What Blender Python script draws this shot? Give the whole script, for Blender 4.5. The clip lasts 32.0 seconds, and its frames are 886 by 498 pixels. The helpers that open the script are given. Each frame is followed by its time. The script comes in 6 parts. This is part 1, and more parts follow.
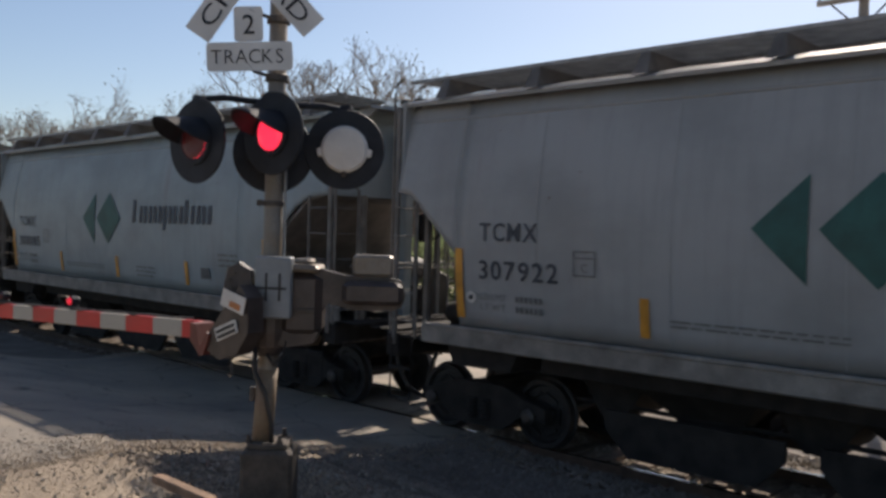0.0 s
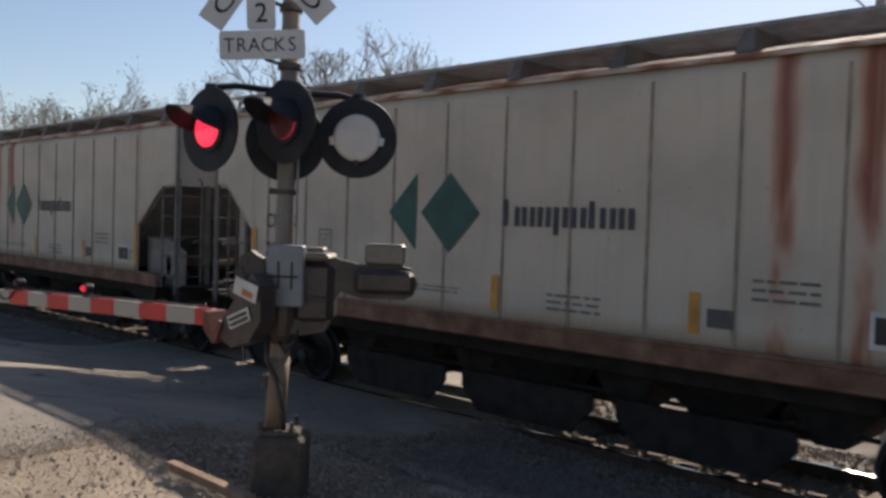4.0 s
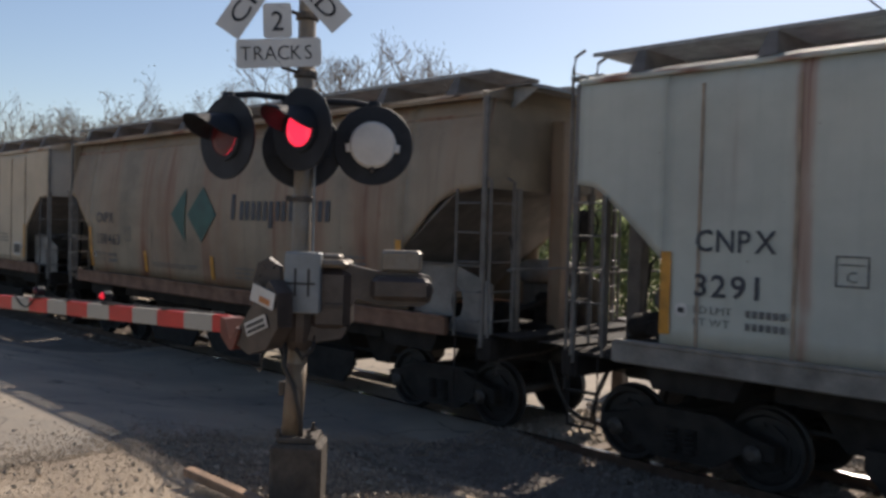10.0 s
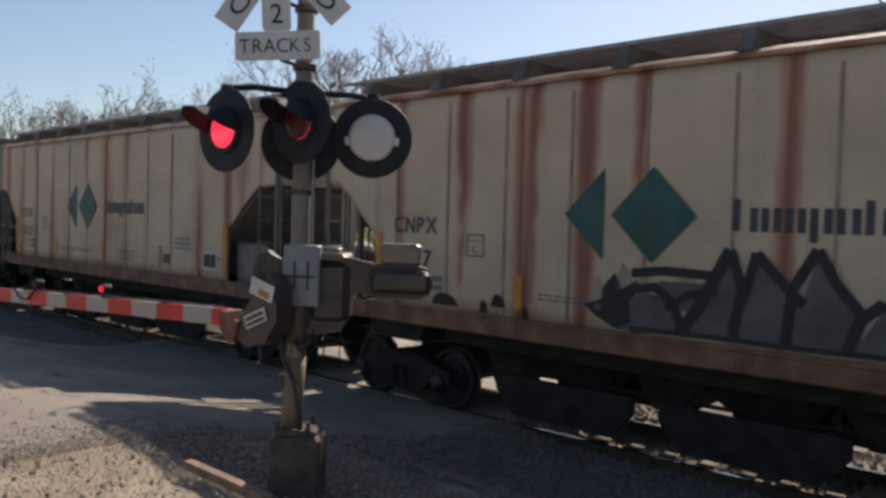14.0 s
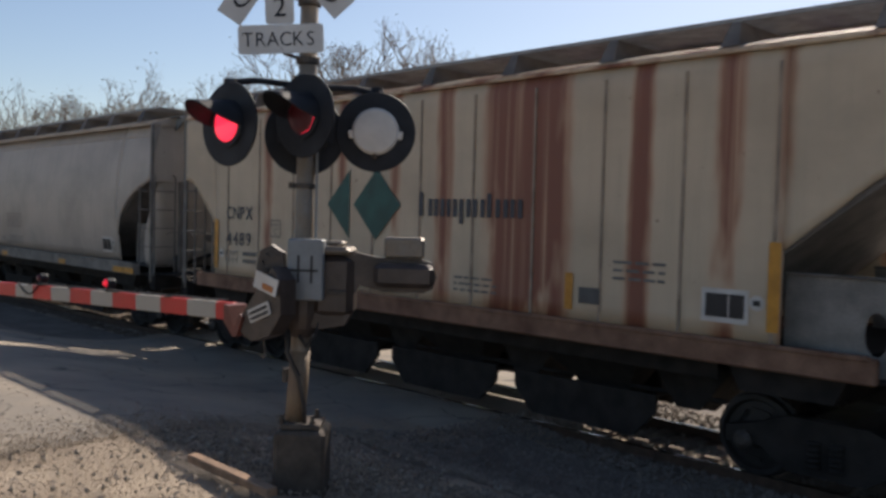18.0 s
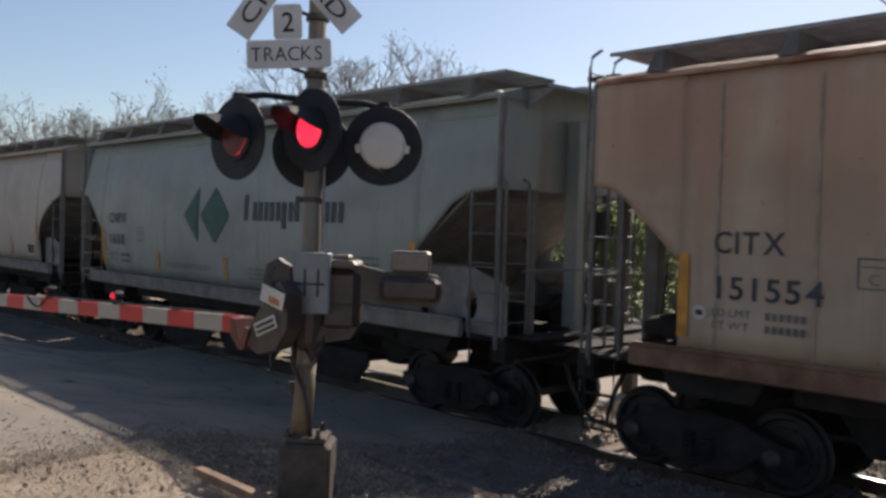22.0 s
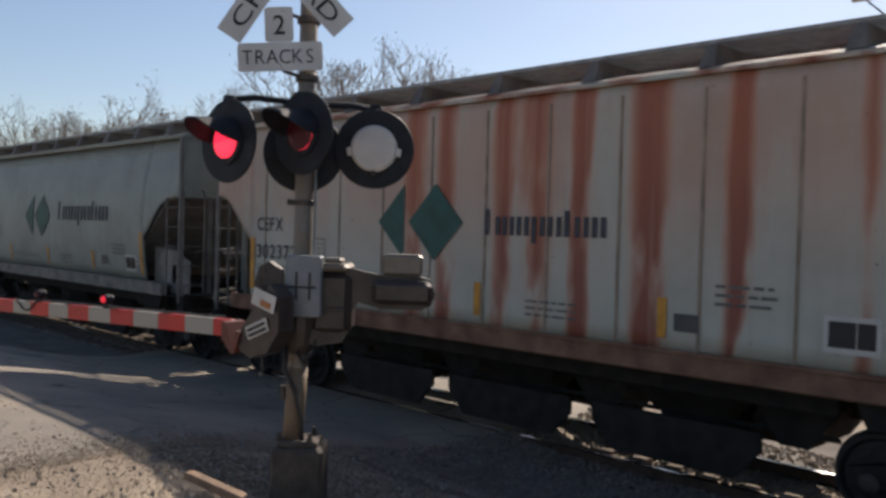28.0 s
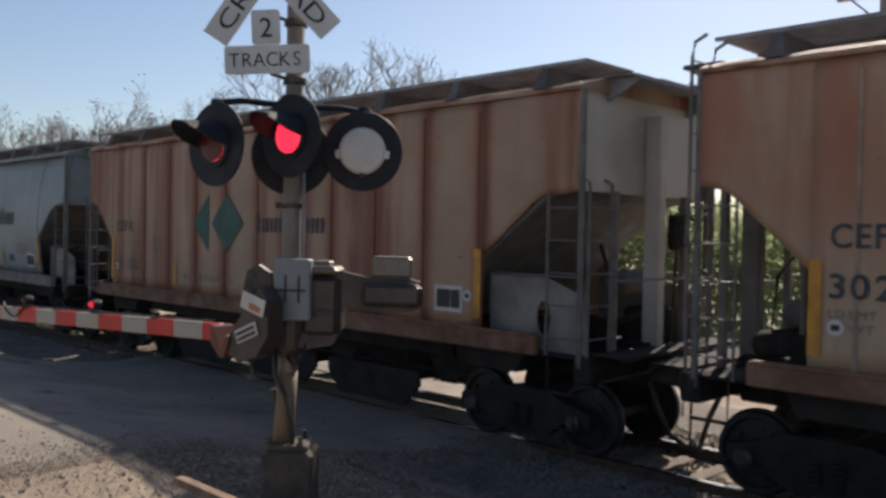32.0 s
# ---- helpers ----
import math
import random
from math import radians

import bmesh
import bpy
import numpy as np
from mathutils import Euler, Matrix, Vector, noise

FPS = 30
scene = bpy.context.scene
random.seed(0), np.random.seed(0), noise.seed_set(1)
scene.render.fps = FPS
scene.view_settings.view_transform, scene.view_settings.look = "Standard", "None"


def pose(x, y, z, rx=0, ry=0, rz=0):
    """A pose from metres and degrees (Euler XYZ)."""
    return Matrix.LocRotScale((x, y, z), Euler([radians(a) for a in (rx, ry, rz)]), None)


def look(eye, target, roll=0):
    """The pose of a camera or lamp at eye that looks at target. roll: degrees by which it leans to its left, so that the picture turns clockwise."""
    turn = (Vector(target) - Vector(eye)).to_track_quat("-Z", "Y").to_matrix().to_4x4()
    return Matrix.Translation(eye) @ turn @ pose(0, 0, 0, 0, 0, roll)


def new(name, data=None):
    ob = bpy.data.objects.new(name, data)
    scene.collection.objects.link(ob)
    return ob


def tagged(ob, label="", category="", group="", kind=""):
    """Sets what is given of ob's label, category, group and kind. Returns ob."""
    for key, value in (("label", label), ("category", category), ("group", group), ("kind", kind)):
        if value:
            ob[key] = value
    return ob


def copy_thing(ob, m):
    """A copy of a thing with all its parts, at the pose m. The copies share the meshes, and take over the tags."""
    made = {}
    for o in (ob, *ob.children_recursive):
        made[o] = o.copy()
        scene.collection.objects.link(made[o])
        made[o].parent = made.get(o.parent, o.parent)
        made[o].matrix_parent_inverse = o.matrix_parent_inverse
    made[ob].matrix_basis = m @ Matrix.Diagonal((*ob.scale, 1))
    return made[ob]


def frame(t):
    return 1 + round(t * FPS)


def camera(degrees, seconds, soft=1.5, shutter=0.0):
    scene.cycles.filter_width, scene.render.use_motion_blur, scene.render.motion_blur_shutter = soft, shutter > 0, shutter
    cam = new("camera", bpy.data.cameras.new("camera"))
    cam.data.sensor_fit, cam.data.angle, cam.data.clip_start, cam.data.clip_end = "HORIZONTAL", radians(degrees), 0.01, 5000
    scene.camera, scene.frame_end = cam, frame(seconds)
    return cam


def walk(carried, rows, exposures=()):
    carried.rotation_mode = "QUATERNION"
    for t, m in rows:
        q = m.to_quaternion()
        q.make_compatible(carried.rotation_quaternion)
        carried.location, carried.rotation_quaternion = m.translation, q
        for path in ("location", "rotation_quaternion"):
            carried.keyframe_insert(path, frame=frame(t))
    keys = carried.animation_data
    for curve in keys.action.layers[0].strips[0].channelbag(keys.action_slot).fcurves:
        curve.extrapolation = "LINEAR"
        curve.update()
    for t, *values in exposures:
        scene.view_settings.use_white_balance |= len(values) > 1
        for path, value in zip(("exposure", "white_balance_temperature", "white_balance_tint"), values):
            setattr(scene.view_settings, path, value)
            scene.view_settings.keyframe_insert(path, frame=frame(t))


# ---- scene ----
cam = camera(54.46, 32.0, soft=3.1, shutter=0.05)

# Camera path: seconds, degrees left of the track's normal, tilt, lean, place
PATH = [
    (0.0, 43.357, -1.029, 1.577, 0.741, 0.004, 2.491), (0.5, 43.386, -1.201, 1.534, 0.741, 0.001, 2.489),
    (1.0, 43.489, -1.253, 1.543, 0.741, 0.000, 2.490), (1.5, 43.604, -1.252, 1.618, 0.742, 0.000, 2.494),
    (2.0, 43.728, -1.272, 1.645, 0.740, 0.003, 2.491), (2.5, 43.810, -1.444, 1.616, 0.741, 0.001, 2.489),
    (3.0, 43.908, -1.440, 1.629, 0.739, 0.001, 2.490), (3.5, 44.011, -1.593, 1.765, 0.738, 0.005, 2.492),
    (5.5, 44.221, -2.161, 1.700, 0.737, 0.003, 2.489), (6.0, 44.348, -2.026, 1.692, 0.731, 0.005, 2.489),
    (6.5, 44.453, -1.849, 1.704, 0.736, 0.003, 2.491), (7.0, 44.562, -1.520, 1.670, 0.734, 0.000, 2.492),
    (7.5, 44.654, -1.494, 1.589, 0.739, -0.001, 2.492), (8.0, 44.749, -1.663, 1.538, 0.737, 0.001, 2.492),
    (8.5, 44.837, -1.780, 1.532, 0.736, -0.001, 2.491), (9.0, 44.919, -1.686, 1.636, 0.737, -0.005, 2.490),
    (9.5, 45.020, -1.675, 1.566, 0.734, -0.003, 2.490), (10.0, 45.132, -1.399, 1.537, 0.733, -0.003, 2.493),
    (10.5, 45.245, -1.319, 1.519, 0.732, -0.006, 2.491), (11.0, 45.188, -1.356, 1.546, 0.731, -0.006, 2.495),
    (11.5, 45.064, -1.343, 1.556, 0.739, -0.006, 2.492), (12.0, 45.068, -1.459, 1.560, 0.738, -0.004, 2.490),
    (12.5, 45.005, -1.602, 1.496, 0.737, -0.001, 2.490), (13.0, 45.052, -1.692, 1.485, 0.731, -0.002, 2.492),
    (13.5, 45.101, -1.795, 1.482, 0.729, 0.000, 2.491), (14.0, 45.078, -1.838, 1.561, 0.734, -0.002, 2.491),
    (14.5, 45.046, -1.722, 1.575, 0.734, -0.001, 2.492), (16.5, 45.160, -1.908, 1.528, 0.735, -0.009, 2.487),
    (17.0, 45.281, -2.011, 1.385, 0.738, -0.007, 2.490), (17.5, 45.306, -2.137, 1.462, 0.734, -0.002, 2.485),
    (18.0, 45.306, -2.251, 1.482, 0.727, 0.002, 2.489), (18.5, 45.384, -2.147, 1.479, 0.726, 0.003, 2.489),
    (19.0, 45.472, -1.913, 1.519, 0.729, -0.001, 2.486), (19.5, 45.496, -2.070, 1.560, 0.732, 0.001, 2.486),
    (20.0, 45.552, -1.865, 1.633, 0.729, -0.006, 2.490), (20.5, 45.647, -1.759, 1.640, 0.732, -0.004, 2.487),
    (21.0, 45.785, -1.571, 1.665, 0.738, -0.008, 2.491), (21.5, 45.884, -1.376, 1.712, 0.734, -0.011, 2.492),
    (22.0, 45.768, -1.356, 1.643, 0.736, -0.004, 2.492), (22.5, 45.599, -1.046, 1.573, 0.738, -0.004, 2.493),
    (23.0, 45.694, -0.791, 1.550, 0.738, -0.006, 2.491), (23.5, 45.793, -0.554, 1.562, 0.735, -0.005, 2.492),
    (24.0, 45.851, -0.417, 1.528, 0.742, -0.006, 2.488), (24.5, 45.954, -0.515, 1.399, 0.738, -0.006, 2.492),
    (25.0, 46.073, -0.529, 1.479, 0.734, 0.000, 2.489), (25.5, 46.026, -0.470, 1.485, 0.738, -0.006, 2.487),
    (27.5, 45.655, -0.980, 1.408, 0.739, -0.001, 2.487), (28.0, 45.259, -1.136, 1.584, 0.734, 0.003, 2.491),
    (28.5, 45.282, -1.123, 1.573, 0.739, 0.004, 2.492), (29.0, 45.278, -1.024, 1.487, 0.739, 0.007, 2.489),
    (29.5, 44.919, -0.897, 1.513, 0.736, 0.010, 2.492), (30.0, 44.617, -1.043, 1.465, 0.732, 0.009, 2.491),
    (30.5, 44.464, -1.151, 1.462, 0.736, 0.005, 2.488), (31.0, 44.560, -1.110, 1.404, 0.739, 0.005, 2.488),
    (31.5, 44.638, -0.924, 1.192, 0.735, 0.009, 2.484), (32.0, 44.598, -0.960, 1.084, 0.732, 0.013, 2.486),
]


def aim(yaw, tilt, lean, x, y, z):
    a, b = radians(yaw), radians(tilt)
    eye = Vector((x, y, z))
    return look(eye, eye + Vector((-math.sin(a) * math.cos(b), math.cos(a) * math.cos(b), math.sin(b))), lean)


walk(cam, [(r[0], aim(*r[1:])) for r in PATH], [(0.0, 0.40, 6500, 14), (32.0, 0.40, 6500, 14)])

# ---- world and sun ----
SUN_TO = Vector((-1.95, 5.42, 4.66)).normalized()
world = bpy.data.worlds.new("world")
scene.world = world
world.use_nodes = True
wn = world.node_tree.nodes
sky = wn.new("ShaderNodeTexSky")
sky.sky_type, sky.sun_disc = "NISHITA", False
sky.sun_elevation = math.asin(SUN_TO.z)
sky.sun_rotation = math.atan2(SUN_TO.x, SUN_TO.y)
sky.air_density, sky.dust_density, sky.ozone_density = 1.0, 0.6, 1.5
wn["Background"].inputs["Strength"].default_value = 0.080
world.node_tree.links.new(sky.outputs["Color"], wn["Background"].inputs["Color"])
sun = new("sun", bpy.data.lights.new("sun", "SUN"))
sun.data.energy, sun.data.angle, sun.data.color = 4.9, radians(0.55), (1.0, 0.90, 0.76)
sun.matrix_world = look(SUN_TO * 60, (0, 0, 0))


# ---- materials ----
def mat(name, color, rough=0.7, metal=0.0, var=0.25, scale=6.0, bump=0.15, bump_scale=40.0, second=None, spread=0.5):
    """A plain surface with blotches at one scale and grain at another."""
    m = bpy.data.materials.new(name)
    m.use_nodes = True
    nt = m.node_tree
    N, L = nt.nodes, nt.links
    b = N["Principled BSDF"]
    b.inputs["Roughness"].default_value, b.inputs["Metallic"].default_value = rough, metal
    tc = N.new("ShaderNodeTexCoord")
    info = N.new("ShaderNodeObjectInfo")
    add = N.new("ShaderNodeVectorMath")
    add.operation = "MULTIPLY_ADD"
    add.inputs[1].default_value = (37, 53, 71)
    L.new(info.outputs["Random"], add.inputs[0])
    L.new(tc.outputs["Object"], add.inputs[2])
    n1 = N.new("ShaderNodeTexNoise")
    n1.inputs["Scale"].default_value, n1.inputs["Detail"].default_value = scale, 6
    L.new(add.outputs[0], n1.inputs["Vector"])
    n2 = N.new("ShaderNodeTexNoise")
    n2.inputs["Scale"].default_value, n2.inputs["Detail"].default_value = bump_scale, 4
    L.new(add.outputs[0], n2.inputs["Vector"])
    ramp = N.new("ShaderNodeValToRGB")
    dark = [c * (1 - var) for c in color]
    lite = list(second) if second else [min(1, c * (1 + var)) for c in color]
    ramp.color_ramp.elements[0].position, ramp.color_ramp.elements[1].position = 0.5 - spread * 0.4, 0.5 + spread * 0.4
    ramp.color_ramp.elements[0].color, ramp.color_ramp.elements[1].color = (*dark, 1), (*lite, 1)
    L.new(n1.outputs["Fac"], ramp.inputs["Fac"])
    mix = N.new("ShaderNodeMix")
    mix.data_type, mix.blend_type = "RGBA", "MULTIPLY"
    mix.inputs["Factor"].default_value = min(1, var * 1.2)
    L.new(ramp.outputs["Color"], mix.inputs[6])
    L.new(n2.outputs["Fac"], mix.inputs[7])
    L.new(mix.outputs[2], b.inputs["Base Color"])
    bp = N.new("ShaderNodeBump")
    bp.inputs["Strength"].default_value, bp.inputs["Distance"].default_value = bump, 0.02
    L.new(n2.outputs["Fac"], bp.inputs["Height"])
    L.new(bp.outputs["Normal"], b.inputs["Normal"])
    return m


def paint(name, base, rust=0.3, streak=1.2, rough=0.62, rust_color=(0.16, 0.048, 0.026), grime=0.3, ribs=0.0, halo=(2.2, 2.6, 1.7), streaks=(), top_rust=0.0):
    """Weathered car paint: rust runs down from the roof edge in streaks of uneven width; grime in soft blotches.
    streaks: this car's own rust runs (x along the side, width, strength); top_rust: rust that has spread under the roof edge."""
    m = bpy.data.materials.new(name)
    m.use_nodes = True
    nt = m.node_tree
    N, L = nt.nodes, nt.links
    b = N["Principled BSDF"]
    b.inputs["Roughness"].default_value = rough
    tc = N.new("ShaderNodeTexCoord")
    info = N.new("ShaderNodeObjectInfo")
    off = N.new("ShaderNodeVectorMath")
    off.operation = "MULTIPLY_ADD"
    off.inputs[1].default_value = (91, 17, 3)
    L.new(info.outputs["Random"], off.inputs[0])
    L.new(tc.outputs["Object"], off.inputs[2])

    def noise_at(sx, sy, sz, detail, rough_n=0.6):
        mp = N.new("ShaderNodeMapping")
        mp.inputs["Scale"].default_value = (sx, sy, sz)
        L.new(off.outputs[0], mp.inputs["Vector"])
        n = N.new("ShaderNodeTexNoise")
        n.inputs["Scale"].default_value, n.inputs["Detail"].default_value = 1.0, detail
        n.inputs["Roughness"].default_value = rough_n
        L.new(mp.outputs[0], n.inputs["Vector"])
        return n.outputs["Fac"]

    def ramp_of(fac, lo, hi):
        r = N.new("ShaderNodeMapRange")
        r.interpolation_type = "SMOOTHSTEP"
        r.inputs["From Min"].default_value, r.inputs["From Max"].default_value = lo, hi
        L.new(fac, r.inputs["Value"])
        return r.outputs["Result"]

    def math_of(op, a, c):
        n = N.new("ShaderNodeMath")
        n.operation, n.use_clamp = op, True
        for i, v in enumerate((a, c)):
            if isinstance(v, (int, float)):
                n.inputs[i].default_value = v
            else:
                L.new(v, n.inputs[i])
        return n.outputs[0]

    def over(below, color, fac):
        x = N.new("ShaderNodeMix")
        x.data_type = "RGBA"
        L.new(fac, x.inputs["Factor"])
        L.new(below, x.inputs[6])
        x.inputs[7].default_value = (*color, 1)
        return x.outputs[2]

    rgb = N.new("ShaderNodeRGB")
    rgb.outputs[0].default_value = (*base, 1)
    blot = noise_at(0.6, 0.6, 0.9, 5)
    c = over(rgb.outputs[0], tuple(v * 0.62 for v in base), math_of("MULTIPLY", ramp_of(blot, 0.35, 0.75), grime * 2.2))
    fine = noise_at(7.0, 3.0, 0.5, 4)
    c = over(c, tuple(v * 0.72 for v in base), math_of("MULTIPLY", ramp_of(fine, 0.45, 0.75), grime * 1.4))
    # broad rust bands, broken up lengthwise
    wide = noise_at(streak, 1.0, 0.10, 3, 0.5)
    run = noise_at(streak * 4.2, 1.0, 0.22, 4)
    part_mask = ramp_of(noise_at(0.8, 1.0, 0.35, 3), 0.22, 0.50)
    lo = 0.655 - 0.38 * rust
    mask = math_of("MULTIPLY", ramp_of(math_of("ADD", math_of("MULTIPLY", wide, 0.72), math_of("MULTIPLY", run, 0.28)), lo, lo + 0.16), part_mask)
    c = over(c, tuple(0.50 * v + 0.50 * r * k for v, r, k in zip(base, rust_color, halo)), math_of("MULTIPLY", ramp_of(wide, lo - 0.14, lo + 0.12), min(0.9, rust * 1.1)))
    c = over(c, rust_color, math_of("MULTIPLY", mask, 0.9))
    if ribs:
        # rust that bleeds down from each seam, on some seams more than on others
        sep = N.new("ShaderNodeSeparateXYZ")
        L.new(tc.outputs["Object"], sep.inputs[0])
        sx = N.new("ShaderNodeMath")
        sx.operation = "ADD"
        L.new(sep.outputs["X"], sx.inputs[0])
        sx.inputs[1].default_value = 10.86 + 5.43
        pp = N.new("ShaderNodeMath")
        pp.operation = "PINGPONG"
        L.new(sx.outputs[0], pp.inputs[0])
        pp.inputs[1].default_value = 0.543
        near = ramp_of(math_of("ADD", pp.outputs[0], math_of("MULTIPLY", noise_at(1.2, 1.0, 0.8, 3), 0.22)), 0.36, 0.10)
        some = ramp_of(noise_at(0.9, 1.0, 0.12, 2), 0.62 - 0.3 * ribs, 0.70 - 0.2 * ribs)
        fringe = ramp_of(math_of("ADD", pp.outputs[0], math_of("MULTIPLY", noise_at(1.6, 1.0, 0.9, 3), 0.22)), 0.50, 0.18)
        c = over(c, tuple(r * k for r, k in zip(rust_color, halo)), math_of("MULTIPLY", math_of("MULTIPLY", fringe, some), 0.55))
        c = over(c, rust_color, math_of("MULTIPLY", math_of("MULTIPLY", near, some), 0.85))
    if streaks:
        sep = N.new("ShaderNodeSeparateXYZ")
        L.new(tc.outputs["Object"], sep.inputs[0])
        drift = N.new("ShaderNodeMath")
        drift.operation = "MULTIPLY_ADD"
        L.new(noise_at(2.2, 1.0, 0.55, 3), drift.inputs[0])
        drift.inputs[1].default_value = 0.20
        L.new(sep.outputs["X"], drift.inputs[2])
        along = N.new("ShaderNodeMapRange")
        along.inputs["From Min"].default_value, along.inputs["From Max"].default_value = -6.9, 7.1
        L.new(drift.outputs[0], along.inputs["Value"])

        def strength(x):
            return max(0.0, max(k * min(1.0, max(0.0, (w / 2 + 0.09 - abs(x - u)) / 0.09)) for u, w, k in streaks))

        xs = sorted({round(x, 3) for u, w, k in streaks for x in (u - w / 2 - 0.09, u, u + w / 2 + 0.09)})[:31]
        band = N.new("ShaderNodeValToRGB")
        band.color_ramp.interpolation = "LINEAR"
        el = band.color_ramp.elements
        for i, x in enumerate(xs):
            e = el[i] if i < 2 else el.new(min(1.0, (x + 7.0) / 14.0))
            e.position = min(1.0, max(0.0, (x + 7.0) / 14.0))
        for e in el:
            v = strength(e.position * 14.0 - 7.0)
            e.color = (v, v, v, 1)
        L.new(along.outputs[0], band.inputs["Fac"])
        high = ramp_of(sep.outputs["Z"], 1.2, 4.3)
        keep = math_of("ADD", math_of("MULTIPLY", high, 0.75), ramp_of(noise_at(1.5, 1.0, 0.5, 3), 0.30, 0.62))
        body = math_of("MULTIPLY", band.outputs["Color"], keep)
        split = ramp_of(noise_at(9.0, 1.0, 0.14, 4), 0.22, 0.52)
        c = over(c, tuple(0.35 * v + 0.65 * r * k for v, r, k in zip(base, rust_color, halo)), math_of("MULTIPLY", ramp_of(body, 0.02, 0.42), 0.80))
        c = over(c, rust_color, math_of("MULTIPLY", math_of("MULTIPLY", ramp_of(body, 0.14, 0.60), split), 0.90))
        if top_rust:
            spread = math_of("MULTIPLY", ramp_of(sep.outputs["Z"], 1.5, 3.6), ramp_of(noise_at(1.1, 1.0, 0.22, 4), 0.28, 0.58))
            c = over(c, tuple(r * k for r, k in zip(rust_color, halo)), math_of("MULTIPLY", spread, top_rust))
    spots = ramp_of(noise_at(9, 9, 9, 3), 0.72 - 0.10 * rust, 0.78)
    c = over(c, tuple(v * 0.7 for v in rust_color), math_of("MULTIPLY", spots, 0.8))
    L.new(c, b.inputs["Base Color"])
    bp = N.new("ShaderNodeBump")
    bp.inputs["Strength"].default_value, bp.inputs["Distance"].default_value = 0.25, 0.012
    L.new(noise_at(1.4, 1.4, 1.1, 4), bp.inputs["Height"])
    L.new(bp.outputs["Normal"], b.inputs["Normal"])
    return m


def glow(name, color, power):
    m = bpy.data.materials.new(name)
    m.use_nodes = True
    b = m.node_tree.nodes["Principled BSDF"]
    b.inputs["Base Color"].default_value = (*[c * 0.5 for c in color], 1)
    b.inputs["Emission Color"].default_value = (*color, 1)
    b.inputs["Emission Strength"].default_value = power
    b.inputs["Roughness"].default_value = 0.2
    return m


M_GREY = paint("grey_paint", (0.30, 0.305, 0.305), 0.05, grime=0.3, rough=0.5)
M_BLUEGREY = paint("blue_grey_paint", (0.26, 0.30, 0.31), 0.06, grime=0.35, rough=0.48)
M_GREEN = paint("green_grey_paint", (0.29, 0.315, 0.285), 0.10, grime=0.35, rough=0.5)
M_TAN = paint("tan_grey_paint", (0.33, 0.302, 0.242), 0.12, grime=0.3, rough=0.5)
M_PALE = paint("pale_grey_paint", (0.445, 0.385, 0.325), 0.05, grime=0.35, rough=0.5)
M_BROWN = paint("brown_stained_paint", (0.30, 0.24, 0.17), 0.35, grime=0.6)
M_LIGHT = paint("light_green_paint", (0.47, 0.49, 0.43), 0.22, 1.5, grime=0.25, ribs=0.45)
M_CREAM = paint("cream_paint", (0.53, 0.49, 0.405), 0.28, 1.4, grime=0.3, ribs=0.6)
M_RUST = paint("rusting_cream_paint", (0.53, 0.46, 0.37), 0.52, 1.25, grime=0.28, ribs=0.9, rust_color=(0.17, 0.050, 0.026))
M_TANRUST = paint("tan_rusting_paint", (0.57, 0.47, 0.35), 0.24, 1.3, grime=0.3, ribs=0.6, rust_color=(0.24, 0.10, 0.055))
M_DARKRUN = paint("dark_running_rust_paint", (0.60, 0.47, 0.325), 0.40, 1.5, grime=0.3, ribs=0.7, rust_color=(0.15, 0.045, 0.025))
M_CREAMCLEAN = paint("faded_cream_paint", (0.49, 0.455, 0.36), 0.19, 1.3, grime=0.35, ribs=0.3)
M_REDLIGHT = paint("red_streaked_paint", (0.50, 0.49, 0.42), 0.44, 1.15, grime=0.25, ribs=0.8, rust_color=(0.21, 0.06, 0.035))
M_HEAVY = paint("heavily_rusted_paint", (0.43, 0.30, 0.205), 0.52, 1.1, grime=0.35, ribs=0.95, rust_color=(0.155, 0.050, 0.031), halo=(2.15, 2.5, 1.75))
# pale ends, lightened further to imitate sky light and glare on them
M_ENDPALE = paint("pale_end_paint", (0.55, 0.51, 0.44), 0.14, 1.3, grime=0.35)
M_SEAM = mat("stained_seam", (0.36, 0.28, 0.21), 0.7, 0, 0.3, 4, 0.1, 50)
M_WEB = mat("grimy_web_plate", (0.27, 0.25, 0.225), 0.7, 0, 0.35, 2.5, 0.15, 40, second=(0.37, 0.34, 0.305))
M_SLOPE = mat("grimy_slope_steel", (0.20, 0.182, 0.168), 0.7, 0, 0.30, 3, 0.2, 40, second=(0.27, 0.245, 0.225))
M_SILLGREY = mat("grimy_grey_sill", (0.25, 0.222, 0.195), 0.7, 0, 0.35, 3, 0.2, 40, second=(0.33, 0.30, 0.265))
M_SILLRUST = mat("rusted_sill", (0.24, 0.112, 0.065), 0.75, 0, 0.4, 3, 0.3, 40, second=(0.34, 0.19, 0.12))
M_UNDER = mat("black_underframe", (0.034, 0.030, 0.028), 0.85, 0, 0.35, 4, 0.3, 60, second=(0.050, 0.043, 0.038))
M_UNDER.node_tree.nodes["Principled BSDF"].inputs["Specular IOR Level"].default_value = 0.2
M_STEEL = mat("worn_steel", (0.10, 0.085, 0.075), 0.55, 0.6, 0.35, 8, 0.2, 60)
M_WHEEL = mat("wheel_steel", (0.036, 0.032, 0.030), 0.6, 0.3, 0.3, 8, 0.2, 60)
M_GRATE = mat("galvanised_grating", (0.30, 0.30, 0.295), 0.6, 0.0, 0.3, 5, 0.2, 60)
